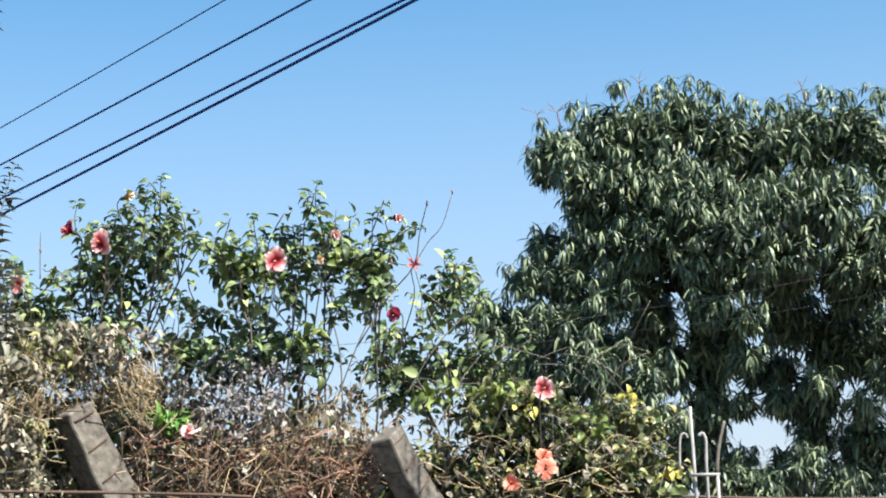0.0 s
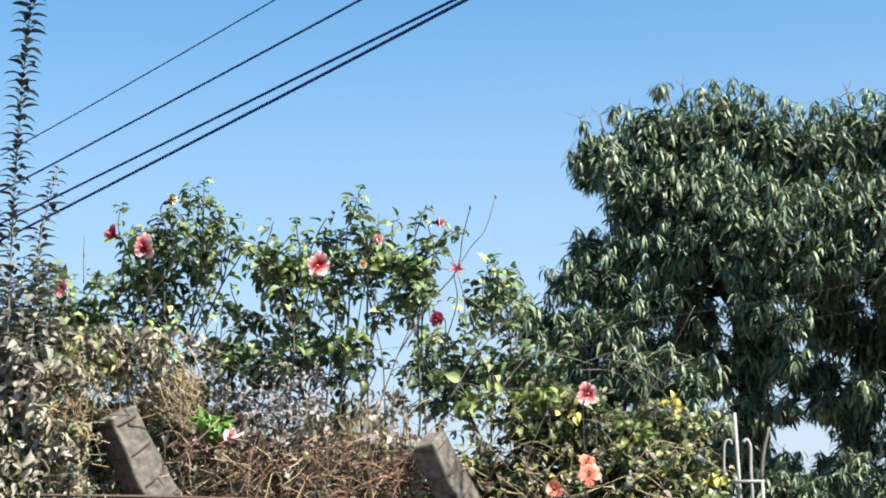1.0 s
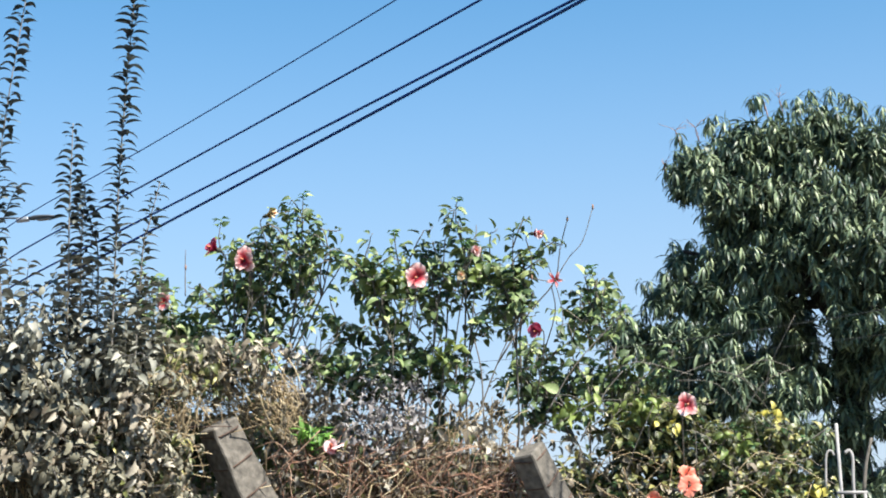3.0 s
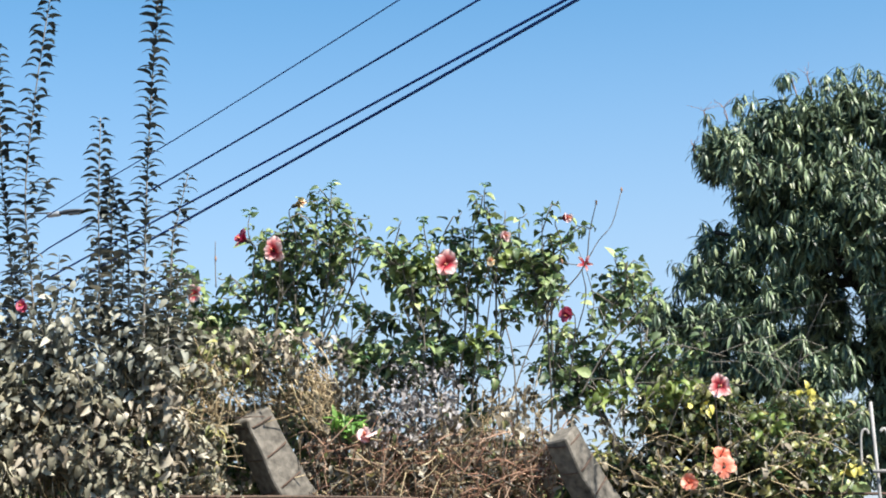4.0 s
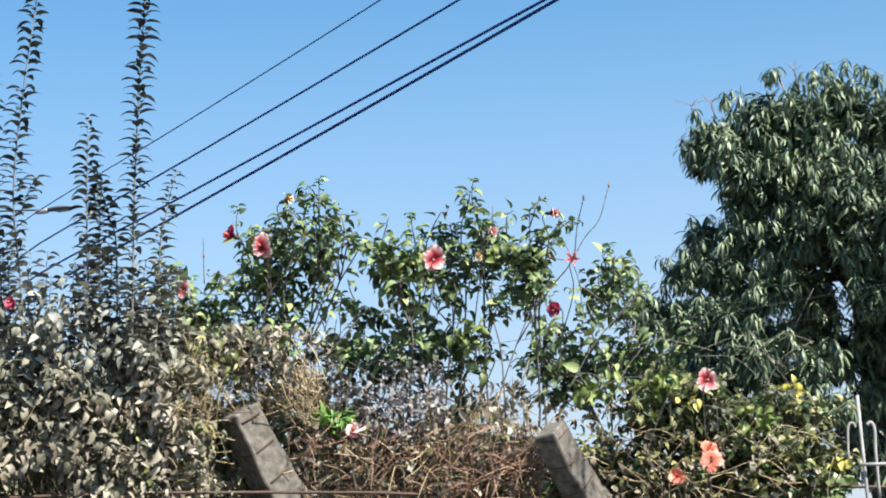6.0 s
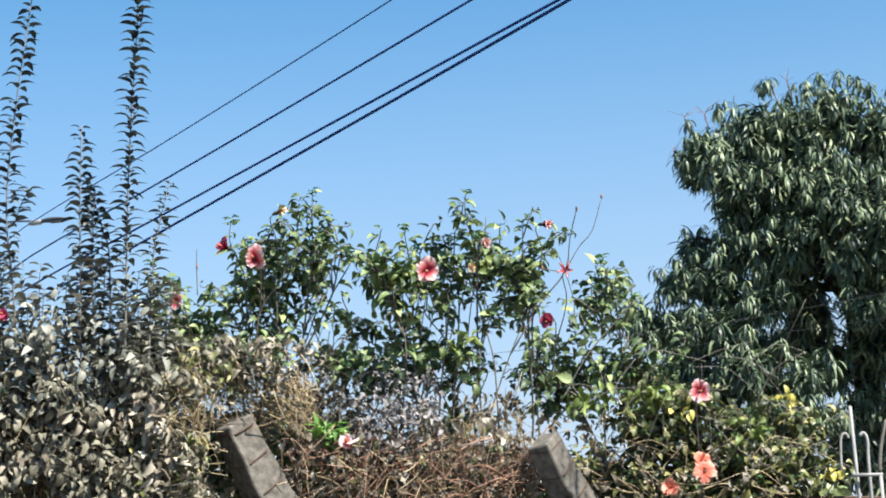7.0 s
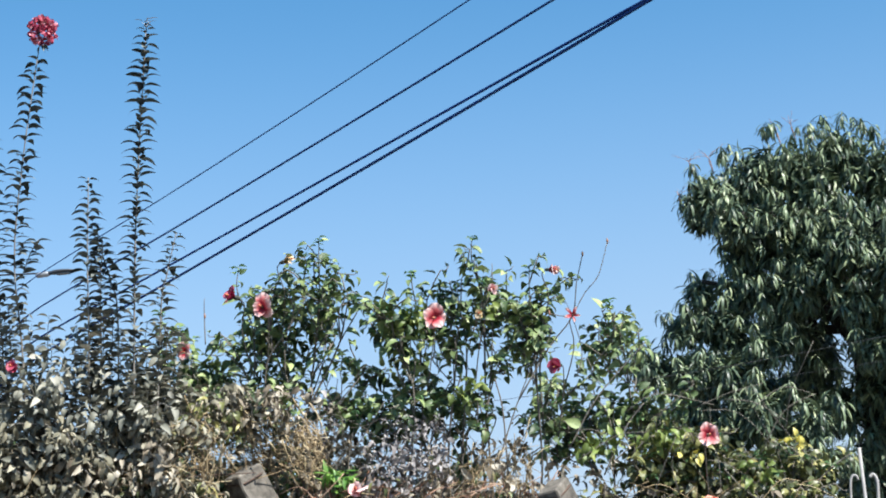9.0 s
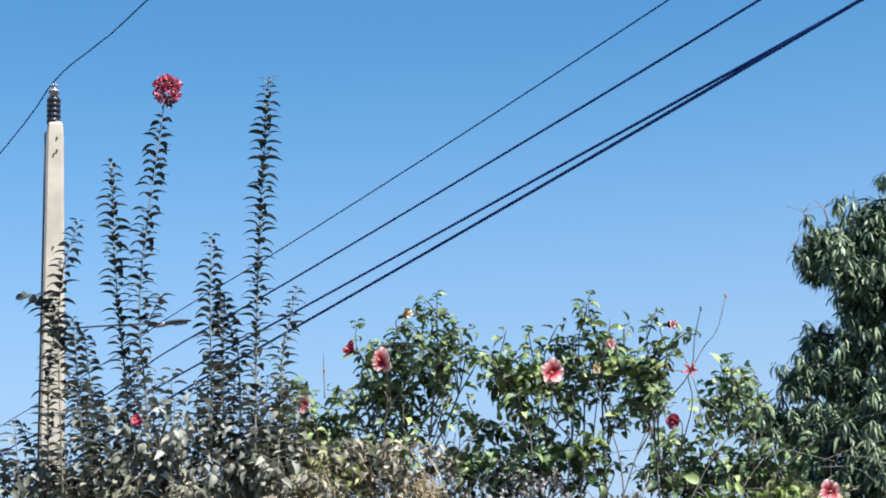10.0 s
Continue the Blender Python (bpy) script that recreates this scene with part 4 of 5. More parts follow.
hib_b = leafy_shrub("hibiscus_shrub", (0.15, 8.4, 0), "tall hibiscus with sparse upright shoots and pink flowers", [
    (-0.098, 8.000, 3.400), (-0.026, 8.000, 3.372), (0.038, 8.000, 3.370), (0.198, 8.000, 3.528), (0.117, 8.000, 3.409), (0.233, 8.000, 3.385), (0.157, 8.000, 3.462), (0.455, 8.000, 3.381), (0.506, 8.000, 3.321), (0.564, 8.000, 3.352), (0.398, 8.000, 3.217), (0.361, 8.000, 3.271),
    (0.063, 8.000, 3.303), (0.294, 8.000, 3.219), (0.475, 8.000, 3.189), (0.433, 8.000, 3.084), (0.191, 8.000, 3.248), (-0.015, 8.000, 3.278)],
    [((0.14, 8.20, 3.26), (0.21, 0.2, 0.06), 7), ((-0.02, 8.20, 3.18), (0.12, 0.2, 0.04), 5), ((0.41, 8.20, 3.19), (0.09, 0.2, 0.08), 8), ((0.37, 8.20, 3.02), (0.10, 0.2, 0.07), 9), ((0.15, 8.20, 3.01), (0.16, 0.2, 0.07), 3), ((-0.29, 8.20, 2.74), (0.20, 0.2, 0.09), 22), ((0.08, 8.20, 2.76), (0.16, 0.2, 0.10), 22), ((-0.09, 8.20, 2.87), (0.16, 0.2, 0.07), 5)],
    (HIB, HIB_ONE), BROAD[:3] + DROOPED[:3], 0.021, 0.078, 0.15)
hib_c = leafy_shrub("hibiscus_shrub", (1.0, 8.5, 0), "dense green hibiscus before the mango tree", [
    (0.836, 8.200, 3.248), (0.763, 8.200, 3.100), (0.898, 8.200, 3.124), (0.806, 8.200, 3.167), (0.732, 8.200, 2.979), (0.950, 8.200, 3.082)],
    [((0.84, 8.35, 3.06), (0.06, 0.2, 0.10), 8), ((0.53, 8.35, 2.74), (0.11, 0.2, 0.11), 14), ((0.83, 8.35, 2.71), (0.18, 0.2, 0.08), 15), ((1.06, 8.35, 2.68), (0.15, 0.2, 0.06), 11), ((0.68, 8.35, 2.57), (0.15, 0.2, 0.05), 8)],
    (HIB, HIB_ONE), BROAD[:3] + DROOPED[:3], 0.021, 0.078, 0.15)
lime = leafy_shrub("garden_shrub", (1.6, 8.45, 0), "yellow-green shrub tangled with dry vines by the fence", [
    (0.879, 8.100, 2.589), (1.063, 8.100, 2.584), (1.190, 8.100, 2.475), (1.008, 8.100, 2.533)],
    [((1.083, 8.200, 2.463), (0.2, 0.2, 0.1), 40), ((0.820, 8.200, 2.183), (0.25, 0.25, 0.1), 40), ((1.235, 8.300, 2.283), (0.3, 0.25, 0.18), 64), ((1.582, 8.400, 2.375), (0.24, 0.25, 0.13), 50), ((1.579, 8.300, 2.166), (0.26, 0.25, 0.14), 50)],
    (LIME, LIME_ONE), NARROW + DROOPED[:3], 0.022, 0.084, 0.2, leafy=(0.15, 0.35))

FLOWERS = [
        (hib_a, (-0.908, 7.950, 3.309), (-0.75, -0.6, 0.2), "crimson", 1.2, "dark crimson half-closed hibiscus flower"),
        (hib_a, (-0.775, 7.900, 3.246), (-0.25, -1.0, -0.05), "open", 1.2, "coral pink open hibiscus flower"),
        (hib_a, (-0.676, 7.950, 3.463), (0.85, -0.5, 0.15), "faded", 1.05, "faded orange wilting flower"),
        (hib_a, (-1.133, 7.900, 3.059), (-0.5, -0.9, 0.0), "open", 1.0, "pale pink open hibiscus flower"),
        (hib_a, (-0.385, 7.850, 2.355), (-0.1, -0.85, 0.5), "side", 1.5, "pale pink drooping hibiscus flower")]
FLOWERS += [
        (hib_b, (0.001, 7.900, 3.143), (-0.05, -1.0, -0.15), "open", 1.28, "large red and pink hibiscus flower"),
        (hib_b, (0.262, 7.950, 3.276), (0.6, -0.8, -0.2), "side", 0.9, "pink hibiscus flower half turned away"),
        (hib_b, (0.220, 7.950, 3.159), (-0.4, -0.9, 0.0), "faded", 0.9, "faded orange hibiscus flower"),
        (hib_b, (0.544, 7.950, 3.347), (0.75, -0.6, -0.15), "side", 1.0, "pink hibiscus flower at a shoot tip"),
        (hib_b, (0.551, 7.900, 2.890), (-0.5, -0.7, -0.2), "crimson", 1.05, "dark red hibiscus flower"),
        (hib_c, (0.635, 7.950, 3.126), (0.3, -0.9, 0.1), "thin", 0.85, "ragged pink flower on a bare twig"),
        (lime, (1.183, 7.850, 2.526), (0.05, -1.0, -0.05), "open", 1.3, "open pink hibiscus flower with dark throat"),
        (lime, (1.188, 7.900, 2.174), (-0.1, -0.9, 0.3), "orange", 1.2, "orange-red flower low in the shrub"),
        (lime, (1.182, 7.950, 2.224), (0.3, -0.7, 0.6), "orange", 1.05, "orange-red flower low in the shrub"),
        (lime, (1.029, 7.900, 2.111), (-0.2, -0.9, 0.2), "orange", 0.9, "small orange-red flower low in the shrub")]
for parent, at, face, kind, size, label in FLOWERS:
    flower(parent, at, face, kind, size, label)

bare = [([(0.365, 8.000, 2.762), (0.515, 8.000, 2.988), (0.634, 7.970, 3.125), (0.665, 7.970, 3.275), (0.705, 7.970, 3.415)], 0.004, 0.0022),
        ([(0.634, 7.970, 3.125), (0.703, 7.970, 3.234), (0.771, 7.970, 3.312), (0.825, 7.970, 3.469)], 0.0025, 0.0018),
        ([(0.531, 7.970, 3.145), (0.582, 7.970, 3.131), (0.634, 7.970, 3.125)], 0.0025, 0.002),
        ([(0.639, 8.000, 2.860), (0.669, 8.000, 2.964), (0.636, 7.970, 3.117), (0.594, 7.970, 3.237)], 0.0025, 0.0014)]
bare += [([(0.255, 8.000, 2.973), (0.274, 8.000, 3.183), (0.285, 8.000, 3.404)], 0.003, 0.0018), ([(-1.057, 8.000, 3.107), (-1.058, 8.000, 3.238), (-1.056, 8.000, 3.323)], 0.003, 0.0015),
         ([(0.576, 8.000, 2.525), (0.726, 8.000, 2.754), (0.969, 8.000, 2.997)], 0.004, 0.002), ([(0.724, 8.000, 2.394), (0.835, 8.000, 2.596), (0.930, 8.000, 2.710)], 0.004, 0.0025),
         ([(0.241, 8.000, 2.456), (0.352, 8.000, 2.737), (0.462, 8.000, 2.968)], 0.004, 0.002), ([(0.291, 8.000, 2.404), (0.287, 8.000, 2.712), (0.260, 8.000, 2.868)], 0.004, 0.003)]
for p, a, b in bare:
    part("bare_twig", tubes("bare_twig", [(curve_through(p, 12), a, b)], TWIG, 5), hib_c, "bare grey dead twig")
for q in ((0.705, 7.970, 3.415), (0.825, 7.970, 3.469), (0.531, 7.970, 3.145), (-1.056, 8.000, 3.238)):
    part("bud", mesh_of("bud", *lathe([(0.001, -0.012), (0.005, -0.004), (0.005, 0.006), (0.001, 0.016)], 6), RUSSET), hib_c, m=Matrix.Translation(q))


def litter(name, c, h, n, sizes, material, parent, blades, fall=(0.0, 0.0, -0.8), label=""):
    p = np.asarray(c) + rng.uniform(-1, 1, (n, 3)) * np.asarray(h)
    way = unit(rng.normal(size=(n, 3)) + np.asarray(fall))
    up = np.tile((0.0, -0.6, 0.8), (n, 1)) + rng.normal(0, 0.6, (n, 3))
    return part(name, leaf_cloud(name, blades, p, way, up, rng.uniform(*sizes, n), material), parent, label, kind="stuff")


# ---- tall stalked shrub ----
def stalk(parent, pts, radius, leaf_from, spacing, size, leaf_to=1.0):
    """An upright stalk with opposite pairs of arching leaves, each pair turned by a right angle."""
    line = curve_through(pts, 20)
    total = float(np.sum(np.linalg.norm(np.diff(line, axis=0), axis=1)))
    st = part("stalk", tubes("stalk", [(line, radius, radius * 0.45)], STALK_SKIN, 6), parent)
    n = int(total * (leaf_to - leaf_from) / spacing)
    s = leaf_from + (leaf_to - leaf_from) * (np.arange(n) + 0.5) / n
    p, d = along(line, s)
    P, W, U, S = [], [], [], []
    g0 = rng.uniform(-0.3, 0.3)
    for i in range(n):
        g = g0 + (i % 2) * 1.35 + rng.normal(0, 0.22)
        rad = np.array((math.cos(g), math.sin(g), 0))
        taper = 1.0 - 0.45 * max(0.0, (s[i] - 0.92) / 0.08)
        for side in (-1, 1):
            if rng.uniform() < 0.05:
                continue
            P.append(p[i] + rad * side * radius)
            W.append(unit(rad * side + d[i] * rng.uniform(0.25, 0.7)))
            U.append(d[i] + rng.normal(0, 0.12, 3))
            S.append(size * taper * rng.uniform(0.85, 1.25))
    return st, np.array(P), np.array(W), np.array(U), np.array(S)


tall = thing("tall_shrub", (-1.75, 7.6, 0), "tall shrub with upright stalks of paired dusty leaves", "shrub")
STALK_LEAF = [mesh_of("leaf", v, f, SHADED_ONE) for v, f in ARCHED]
LIT_LEAF = [mesh_of("leaf", v, f, LIT_ONE) for v, f in ARCHED]
KEY = [([(-1.725, 7.500, 1.635), (-1.751, 7.400, 2.906), (-1.777, 7.350, 3.396), (-1.724, 7.300, 3.840), (-1.647, 7.300, 4.360)], 0.005),
       ([(-1.832, 7.500, 1.640), (-1.847, 7.450, 2.920), (-1.887, 7.400, 3.517), (-1.912, 7.400, 4.132)], 0.0048),
       ([(-1.498, 7.500, 1.624), (-1.474, 7.400, 3.038), (-1.474, 7.400, 3.389), (-1.464, 7.400, 3.765)], 0.0048),
       ([(-1.332, 7.500, 1.616), (-1.268, 7.350, 3.165), (-1.230, 7.300, 3.756), (-1.178, 7.300, 4.420)], 0.005),
       ([(-1.261, 7.500, 1.613), (-1.185, 7.500, 3.089), (-1.147, 7.500, 3.339), (-1.102, 7.500, 3.521)], 0.0042)]
KEY += [([(-2.069, 7.400, 1.652), (-2.112, 7.300, 3.058), (-2.109, 7.300, 3.558), (-2.031, 7.300, 3.840)], 0.0042),
        ([(-2.012, 7.500, 1.648), (-2.026, 7.400, 2.678), (-2.066, 7.400, 3.223), (-2.085, 7.400, 3.427)], 0.0042),
        ([(-1.964, 7.500, 1.646), (-1.991, 7.500, 2.837), (-2.030, 7.500, 3.139), (-2.061, 7.500, 3.383)], 0.0042),
        ([(-2.313, 7.500, 1.662), (-2.308, 7.400, 2.597), (-2.338, 7.400, 2.978)], 0.0042),
        ([(-1.403, 7.500, 1.619), (-1.366, 7.500, 3.049), (-1.398, 7.500, 3.330), (-1.471, 7.500, 3.566)], 0.005),
        ([(-2.164, 7.400, 1.656), (-2.176, 7.350, 3.071), (-2.139, 7.300, 3.308), (-2.159, 7.300, 3.523)], 0.0042)]
KEY += [([(-1.46, 7.46, 1.62), (-1.43, 7.44, 2.95), (-1.425, 7.42, 3.25), (-1.41, 7.42, 3.48)], 0.0045)]
KEY += [([(-2.12, 7.32, 3.30), (-2.16, 7.30, 3.42), (-2.22, 7.28, 3.49), (-2.27, 7.28, 3.50)], 0.003),
        ([(-1.76, 7.40, 3.33), (-1.72, 7.40, 3.44), (-1.685, 7.40, 3.50)], 0.003),
        ([(-2.20, 7.50, 2.50), (-2.26, 7.48, 2.80), (-2.33, 7.45, 2.98)], 0.0036),
        ([(-2.30, 7.50, 2.40), (-2.37, 7.48, 2.72), (-2.42, 7.45, 2.86)], 0.0036)]
for i, (pts, r) in enumerate(KEY):
    st, P, W, U, S = stalk(tall, pts, r, 0.3 if pts[0][2] < 2.0 else 0.1, 0.0185, 0.069, 0.975 if i == 0 else 1.0)
    # upper leaves (young) take the shaded colour, lower ones the lit colour; the foot of the stalk is bare
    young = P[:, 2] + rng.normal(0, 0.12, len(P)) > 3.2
    for leaves, which in ((STALK_LEAF, young), (LIT_LEAF, ~young & (P[:, 2] + rng.normal(0, 0.1, len(P)) > 2.62) & (rng.uniform(size=len(P)) < 0.82))):
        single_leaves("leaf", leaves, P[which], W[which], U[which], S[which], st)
    if i == 0:
        head_at = Vector(pts[-1]) + Vector((0.012, 0, 0.055))
        florets = leaf_cloud("flower_head", [blade(1.0, 0.75, 3, 0.3, 0.5, 0.6), blade(1.0, 0.9, 3, -0.3, 0.4, 0.6)], *(lambda d: (np.array(head_at) + d * rng.uniform(0.032, 0.058, (len(d), 1)), unit(d + rng.normal(0, 0.7, d.shape)), d + rng.normal(0, 0.5, d.shape), rng.uniform(0.016, 0.028, len(d))))(unit(rng.normal(size=(330, 3)) + np.array((0, -0.1, 0.25)))), HEAD_RED)
        part("flower_head", florets, st, "round red cluster of small florets")
        bract = unit(rng.normal(size=(9, 3)) * np.array((1, 1, 0.3)))
        part("bract_cluster", leaf_cloud("bract_cluster", ARCHED, np.array(head_at) - (0.005, 0, 0.07) + bract * 0.006, bract - (0, 0, 0.3), np.tile((0, 0, 1.0), (9, 1)), np.full(9, 0.034), SHADED_ONE), st, "small dark leaves below the flower head")
        part("flower_stem", tubes("flower_stem", [([head_at, head_at + Vector(unit(rng.normal(size=3) + np.array((0, 0, 0.6)))) * 0.045], 0.002, 0.0012) for k in range(24)], GREEN_STEM, 4), st)
    if i == 3:
        tipv = np.array(pts[-1], float)
        nn = 14
        way = unit(rng.normal(size=(nn, 3)) * np.array((1, 1, 0.4)) + np.array((0.5, 0, 0.6)))
        part("tip_leaves", leaf_cloud("tip_leaves", [blade(1.0, 0.18, 3, 0.4, 0.3)], tipv + rng.normal(0, 0.008, (nn, 3)), way, np.tile((0, 0, 1.0), (nn, 1)), rng.uniform(0.03, 0.055, nn), ASHEN), st, "pale dry stalk tip")
litter("drooping_leaves", (-1.594, 7.450, 2.860), (0.45, 0.15, 0.16), 160, (0.04, 0.062), GREY, tall, ARCHED, (0.0, 0.0, -0.3))
flower(tall, (-1.765, 7.300, 2.928), (-0.3, -0.9, 0.1), "crimson", 0.95, "dark red flower among the stalks")
# shorter stalks, joined
low_lines, P, W, U, S = [], [], [], [], []
for c, h, n in (((-1.877, 7.600, 3.123), (0.28, 0.2, 0.12), 18), ((-1.368, 7.550, 3.180), (0.2, 0.15, 0.1), 8), ((-1.261, 7.600, 2.988), (0.2, 0.15, 0.12), 9), ((-1.701, 7.560, 2.860), (0.5, 0.2, 0.12), 40), ((-2.206, 7.600, 2.789), (0.4, 0.25, 0.12), 22), ((-1.454, 7.600, 2.573), (0.45, 0.2, 0.1), 16), ((-2.751, 7.700, 2.910), (0.3, 0.25, 0.15), 12), ((-2.36, 7.55, 2.80), (0.1, 0.1, 0.08), 6), ((-1.80, 7.55, 2.62), (0.5, 0.15, 0.1), 16)):
    for e in np.asarray(c) + rng.uniform(-1, 1, (n, 3)) * np.asarray(h):
        foot = np.array((e[0] + rng.normal(0, 0.08), 7.7 + rng.normal(0, 0.15), 0.0))
        line = curve_through([foot, foot * 0.35 + e * 0.65 + rng.normal(0, 0.1, 3), e + (rng.normal(0, 0.03), 0, -0.2), e], 12)
        low_lines.append((line, 0.0024, 0.0012))
        total = e[2]
        k = int(rng.uniform(0.35, 0.7) / 0.03)
        s = 1 - (np.arange(k) + 0.3) * 0.03 / total
        p, d = along(line, s)
        g0 = rng.uniform(0, 3.14)
        for i in range(k):
            g = g0 + (i % 2) * 1.5 + rng.normal(0, 0.3)
            rad = np.array((math.cos(g), math.sin(g), 0))
            for side in (-1, 1) if p[i][2] > 2.6 + rng.normal(0, 0.1) else ():
                P.append(p[i] + rad * side * 0.006)
                W.append(unit(rad * side + d[i] * rng.uniform(0.0, 0.6)))
                U.append(d[i] + rng.normal(0, 0.2, 3))
                S.append(rng.uniform(0.048, 0.072))
for q in low_lines:
    part("stalk", tubes("stalk", [q], GREEN_STEM, 5), tall)
part("foliage", leaf_cloud("foliage", ARCHED, P, np.array(W), np.array(U), S, GREY), tall, "dusty grey-green paired leaves", kind="stuff")


# ---- dry undergrowth along the fence ----
def heap_top(x):
    """Height of the dry tangle along the fence."""
    return 2.62 + 0.06 * math.sin(2.1 * x + 0.5) + 0.045 * math.sin(7.3 * x) + 0.035 * math.sin(17.0 * x + 1.0) + 0.1 * max(0.0, min(1.0, (-0.4 - x) / 1.2)) - 0.22 * max(0.0, min(1.0, (x - 0.1) / 0.6))


def strands(name, c, h, n, length, material, slant, parent, label="", thick=1.0):
    """Bent dry stems and straws in a box round c."""
    lines = []
    for k in range(n):
        p = np.asarray(c) + rng.uniform(-1, 1, 3) * np.asarray(h)
        a = slant + rng.normal(0, 0.75)
        d = unit(np.array((math.cos(a), rng.normal(0, 0.35), math.sin(a))))
        ln = length * rng.uniform(0.4, 1.2)
        sag = rng.uniform(-0.25, 0.1) * ln
        side = rng.normal(0, 0.1, 3) * ln
        pts = [p - d * ln / 2, p + side * 0.5 - (0, 0, sag * 0.4), p + d * ln / 2 + (0, 0, sag)]
        r = thick * rng.uniform(0.0013, 0.0034)
        lines.append((curve_through(pts, 6), r, r * 0.6))
    return part(name, tubes(name, lines, material, 3), parent, label, kind="stuff")


dry = thing("leaf_litter", (-0.6, 8.5, 0), "heap of curled dead leaves caught along the fence", "dead leaves", kind="stuff")
creeper = thing("dusty_creeper", (-1.6, 7.6, 0), "dusty grey-green creeper with drooping withered leaves", "creeper", kind="stuff")
hay = thing("dry_grass", (-0.7, 8.0, 0), "golden dry grass leaning through the fence", "grass", kind="stuff")
brush = thing("brushwood", (0.1, 8.0, 0), "red-brown tangle of dead twigs between the posts", "brushwood", kind="stuff")
vines = thing("dry_vine", (1.3, 8.0, 0), "dry pale vines climbing over the shrub", "vine", kind="stuff")


def creeper_sprays(c, h, n, sizes, material, blades, label=""):
    """Arching sprays of drooping leaves in a box round c; they gather in clumps with hollows between."""
    P, W, U, S, stems = [], [], [], [], []
    while n > 0:
        p = np.asarray(c) + rng.uniform(-1, 1, 3) * np.asarray(h)
        if noise.noise(Vector((p[0] * 4.5, 3.0, p[2] * 4.5))) < rng.uniform(-0.12, 0.2):
            continue
        n -= 1
        a = rng.uniform(0, 6.28)
        d = np.array((math.cos(a), 0.5 * math.sin(a) - 0.35, 0.0))
        ln = rng.uniform(0.16, 0.34)
        line = curve_through([p + (0, 0.12, -0.1), p, p + d * ln * 0.5 + (0, 0, 0.03), p + d * ln + (0, 0, -0.09)], 9)
        stems.append((line[::2], 0.0028, 0.0014))
        got = leaf_sites(line, 0.0215, 0.2, rng.uniform(*sizes) * 1.22, 1.3)
        for out, g in zip((P, W, U, S), got):
            out.append(g)
    W = unit(np.concatenate(W) + np.array((0, -0.1, -0.45)))
    part("drooping_leaves", leaf_cloud("drooping_leaves", blades, np.concatenate(P), W, np.concatenate(U), np.concatenate(S), material), creeper, label, kind="stuff")
    part("creeper_stems", tubes("creeper_stems", stems, STALK_SKIN, 4), creeper, kind="stuff")


# shaded depth of the tangle, then its lit front
n = 18000
xs = rng.uniform(-3.6, 1.9, n)
zs = np.array([heap_top(x) + 0.02 - 0.14 * min(1.0, max(0.0, (x + 0.55) / 0.3)) - 0.12 * min(1.0, max(0.0, (x - 0.1) / 0.1)) for x in xs]) * (1 - 0.5 * rng.uniform(0, 1, n) ** 1.3)
pos = np.stack([xs, rng.uniform(8.45, 9.1, n), zs], 1)
part("shaded_leaves", leaf_cloud("shaded_leaves", OVATE, pos, unit(rng.normal(size=(n, 3)) + np.array((0, 0, -0.5))), rng.normal(0, 0.6, (n, 3)) + np.array((0, -0.8, 0.6)), rng.uniform(0.06, 0.11, n), HIB), dry, kind="stuff")
n = 9000
xs = rng.uniform(-3.4, 1.0, n)
zs = np.array([heap_top(x) for x in xs]) * (1 - 0.4 * rng.uniform(0, 1, n) ** 1.3) + rng.normal(0, 0.05, n)
# they gather in clumps with hollows between
clump = np.sin(11 * xs + 2.5 * np.sin(7 * zs)) * np.sin(15 * zs + 2 * np.sin(8 * xs))
keep = clump > rng.uniform(-0.7, 0.5, n)
xs, zs = xs[keep], zs[keep]
n = len(xs)
pos = np.stack([xs, rng.uniform(7.98, 8.6, n), zs], 1)
part("dead_leaves", leaf_cloud("dead_leaves", CURLED, pos, unit(rng.normal(size=(n, 3)) + np.array((0, 0, -0.7))), rng.normal(0, 0.6, (n, 3)) + np.array((0, -0.5, 0.8)), rng.uniform(0.025, 0.068, n), DEAD), dry, kind="stuff")
litter("shaded_leaves", (-0.900, 8.450, 2.778), (0.25, 0.15, 0.06), 90, (0.035, 0.06), HIB, hib_a, OVATE)
litter("shaded_leaves", (-0.417, 8.500, 2.682), (0.2, 0.15, 0.06), 60, (0.035, 0.06), HIB, hib_a, OVATE)
litter("shaded_leaves", (-0.122, 8.450, 2.568), (0.24, 0.15, 0.06), 50, (0.035, 0.06), HIB, hib_b, OVATE)
creeper_sprays((-1.86, 7.54, 2.37), (0.58, 0.18, 0.32), 185, (0.04, 0.068), WITHERED, CURLED + DROOPED, "dusty drooping leaves")
creeper_sprays((-1.55, 7.54, 2.33), (0.48, 0.16, 0.28), 70, (0.04, 0.07), DEAD, CURLED, "withered curled leaves")
creeper_sprays((-1.70, 7.66, 2.62), (0.56, 0.2, 0.1), 40, (0.05, 0.068), GREY, DROOPED)
creeper_sprays((-1.26, 7.66, 2.38), (0.2, 0.14, 0.28), 36, (0.04, 0.065), LIME, SLIM, "yellowing narrow leaves")
creeper_sprays((-1.36, 7.58, 2.38), (0.22, 0.14, 0.28), 90, (0.035, 0.058), WITHERED, DROOPED + CURLED)
creeper_sprays((-1.08, 7.74, 2.66), (0.24, 0.12, 0.1), 26, (0.04, 0.06), LIME, DROOPED + SLIM)
creeper_sprays((-1.10, 7.86, 2.84), (0.24, 0.1, 0.08), 34, (0.04, 0.058), WITHERED, SLIM + CURLED)
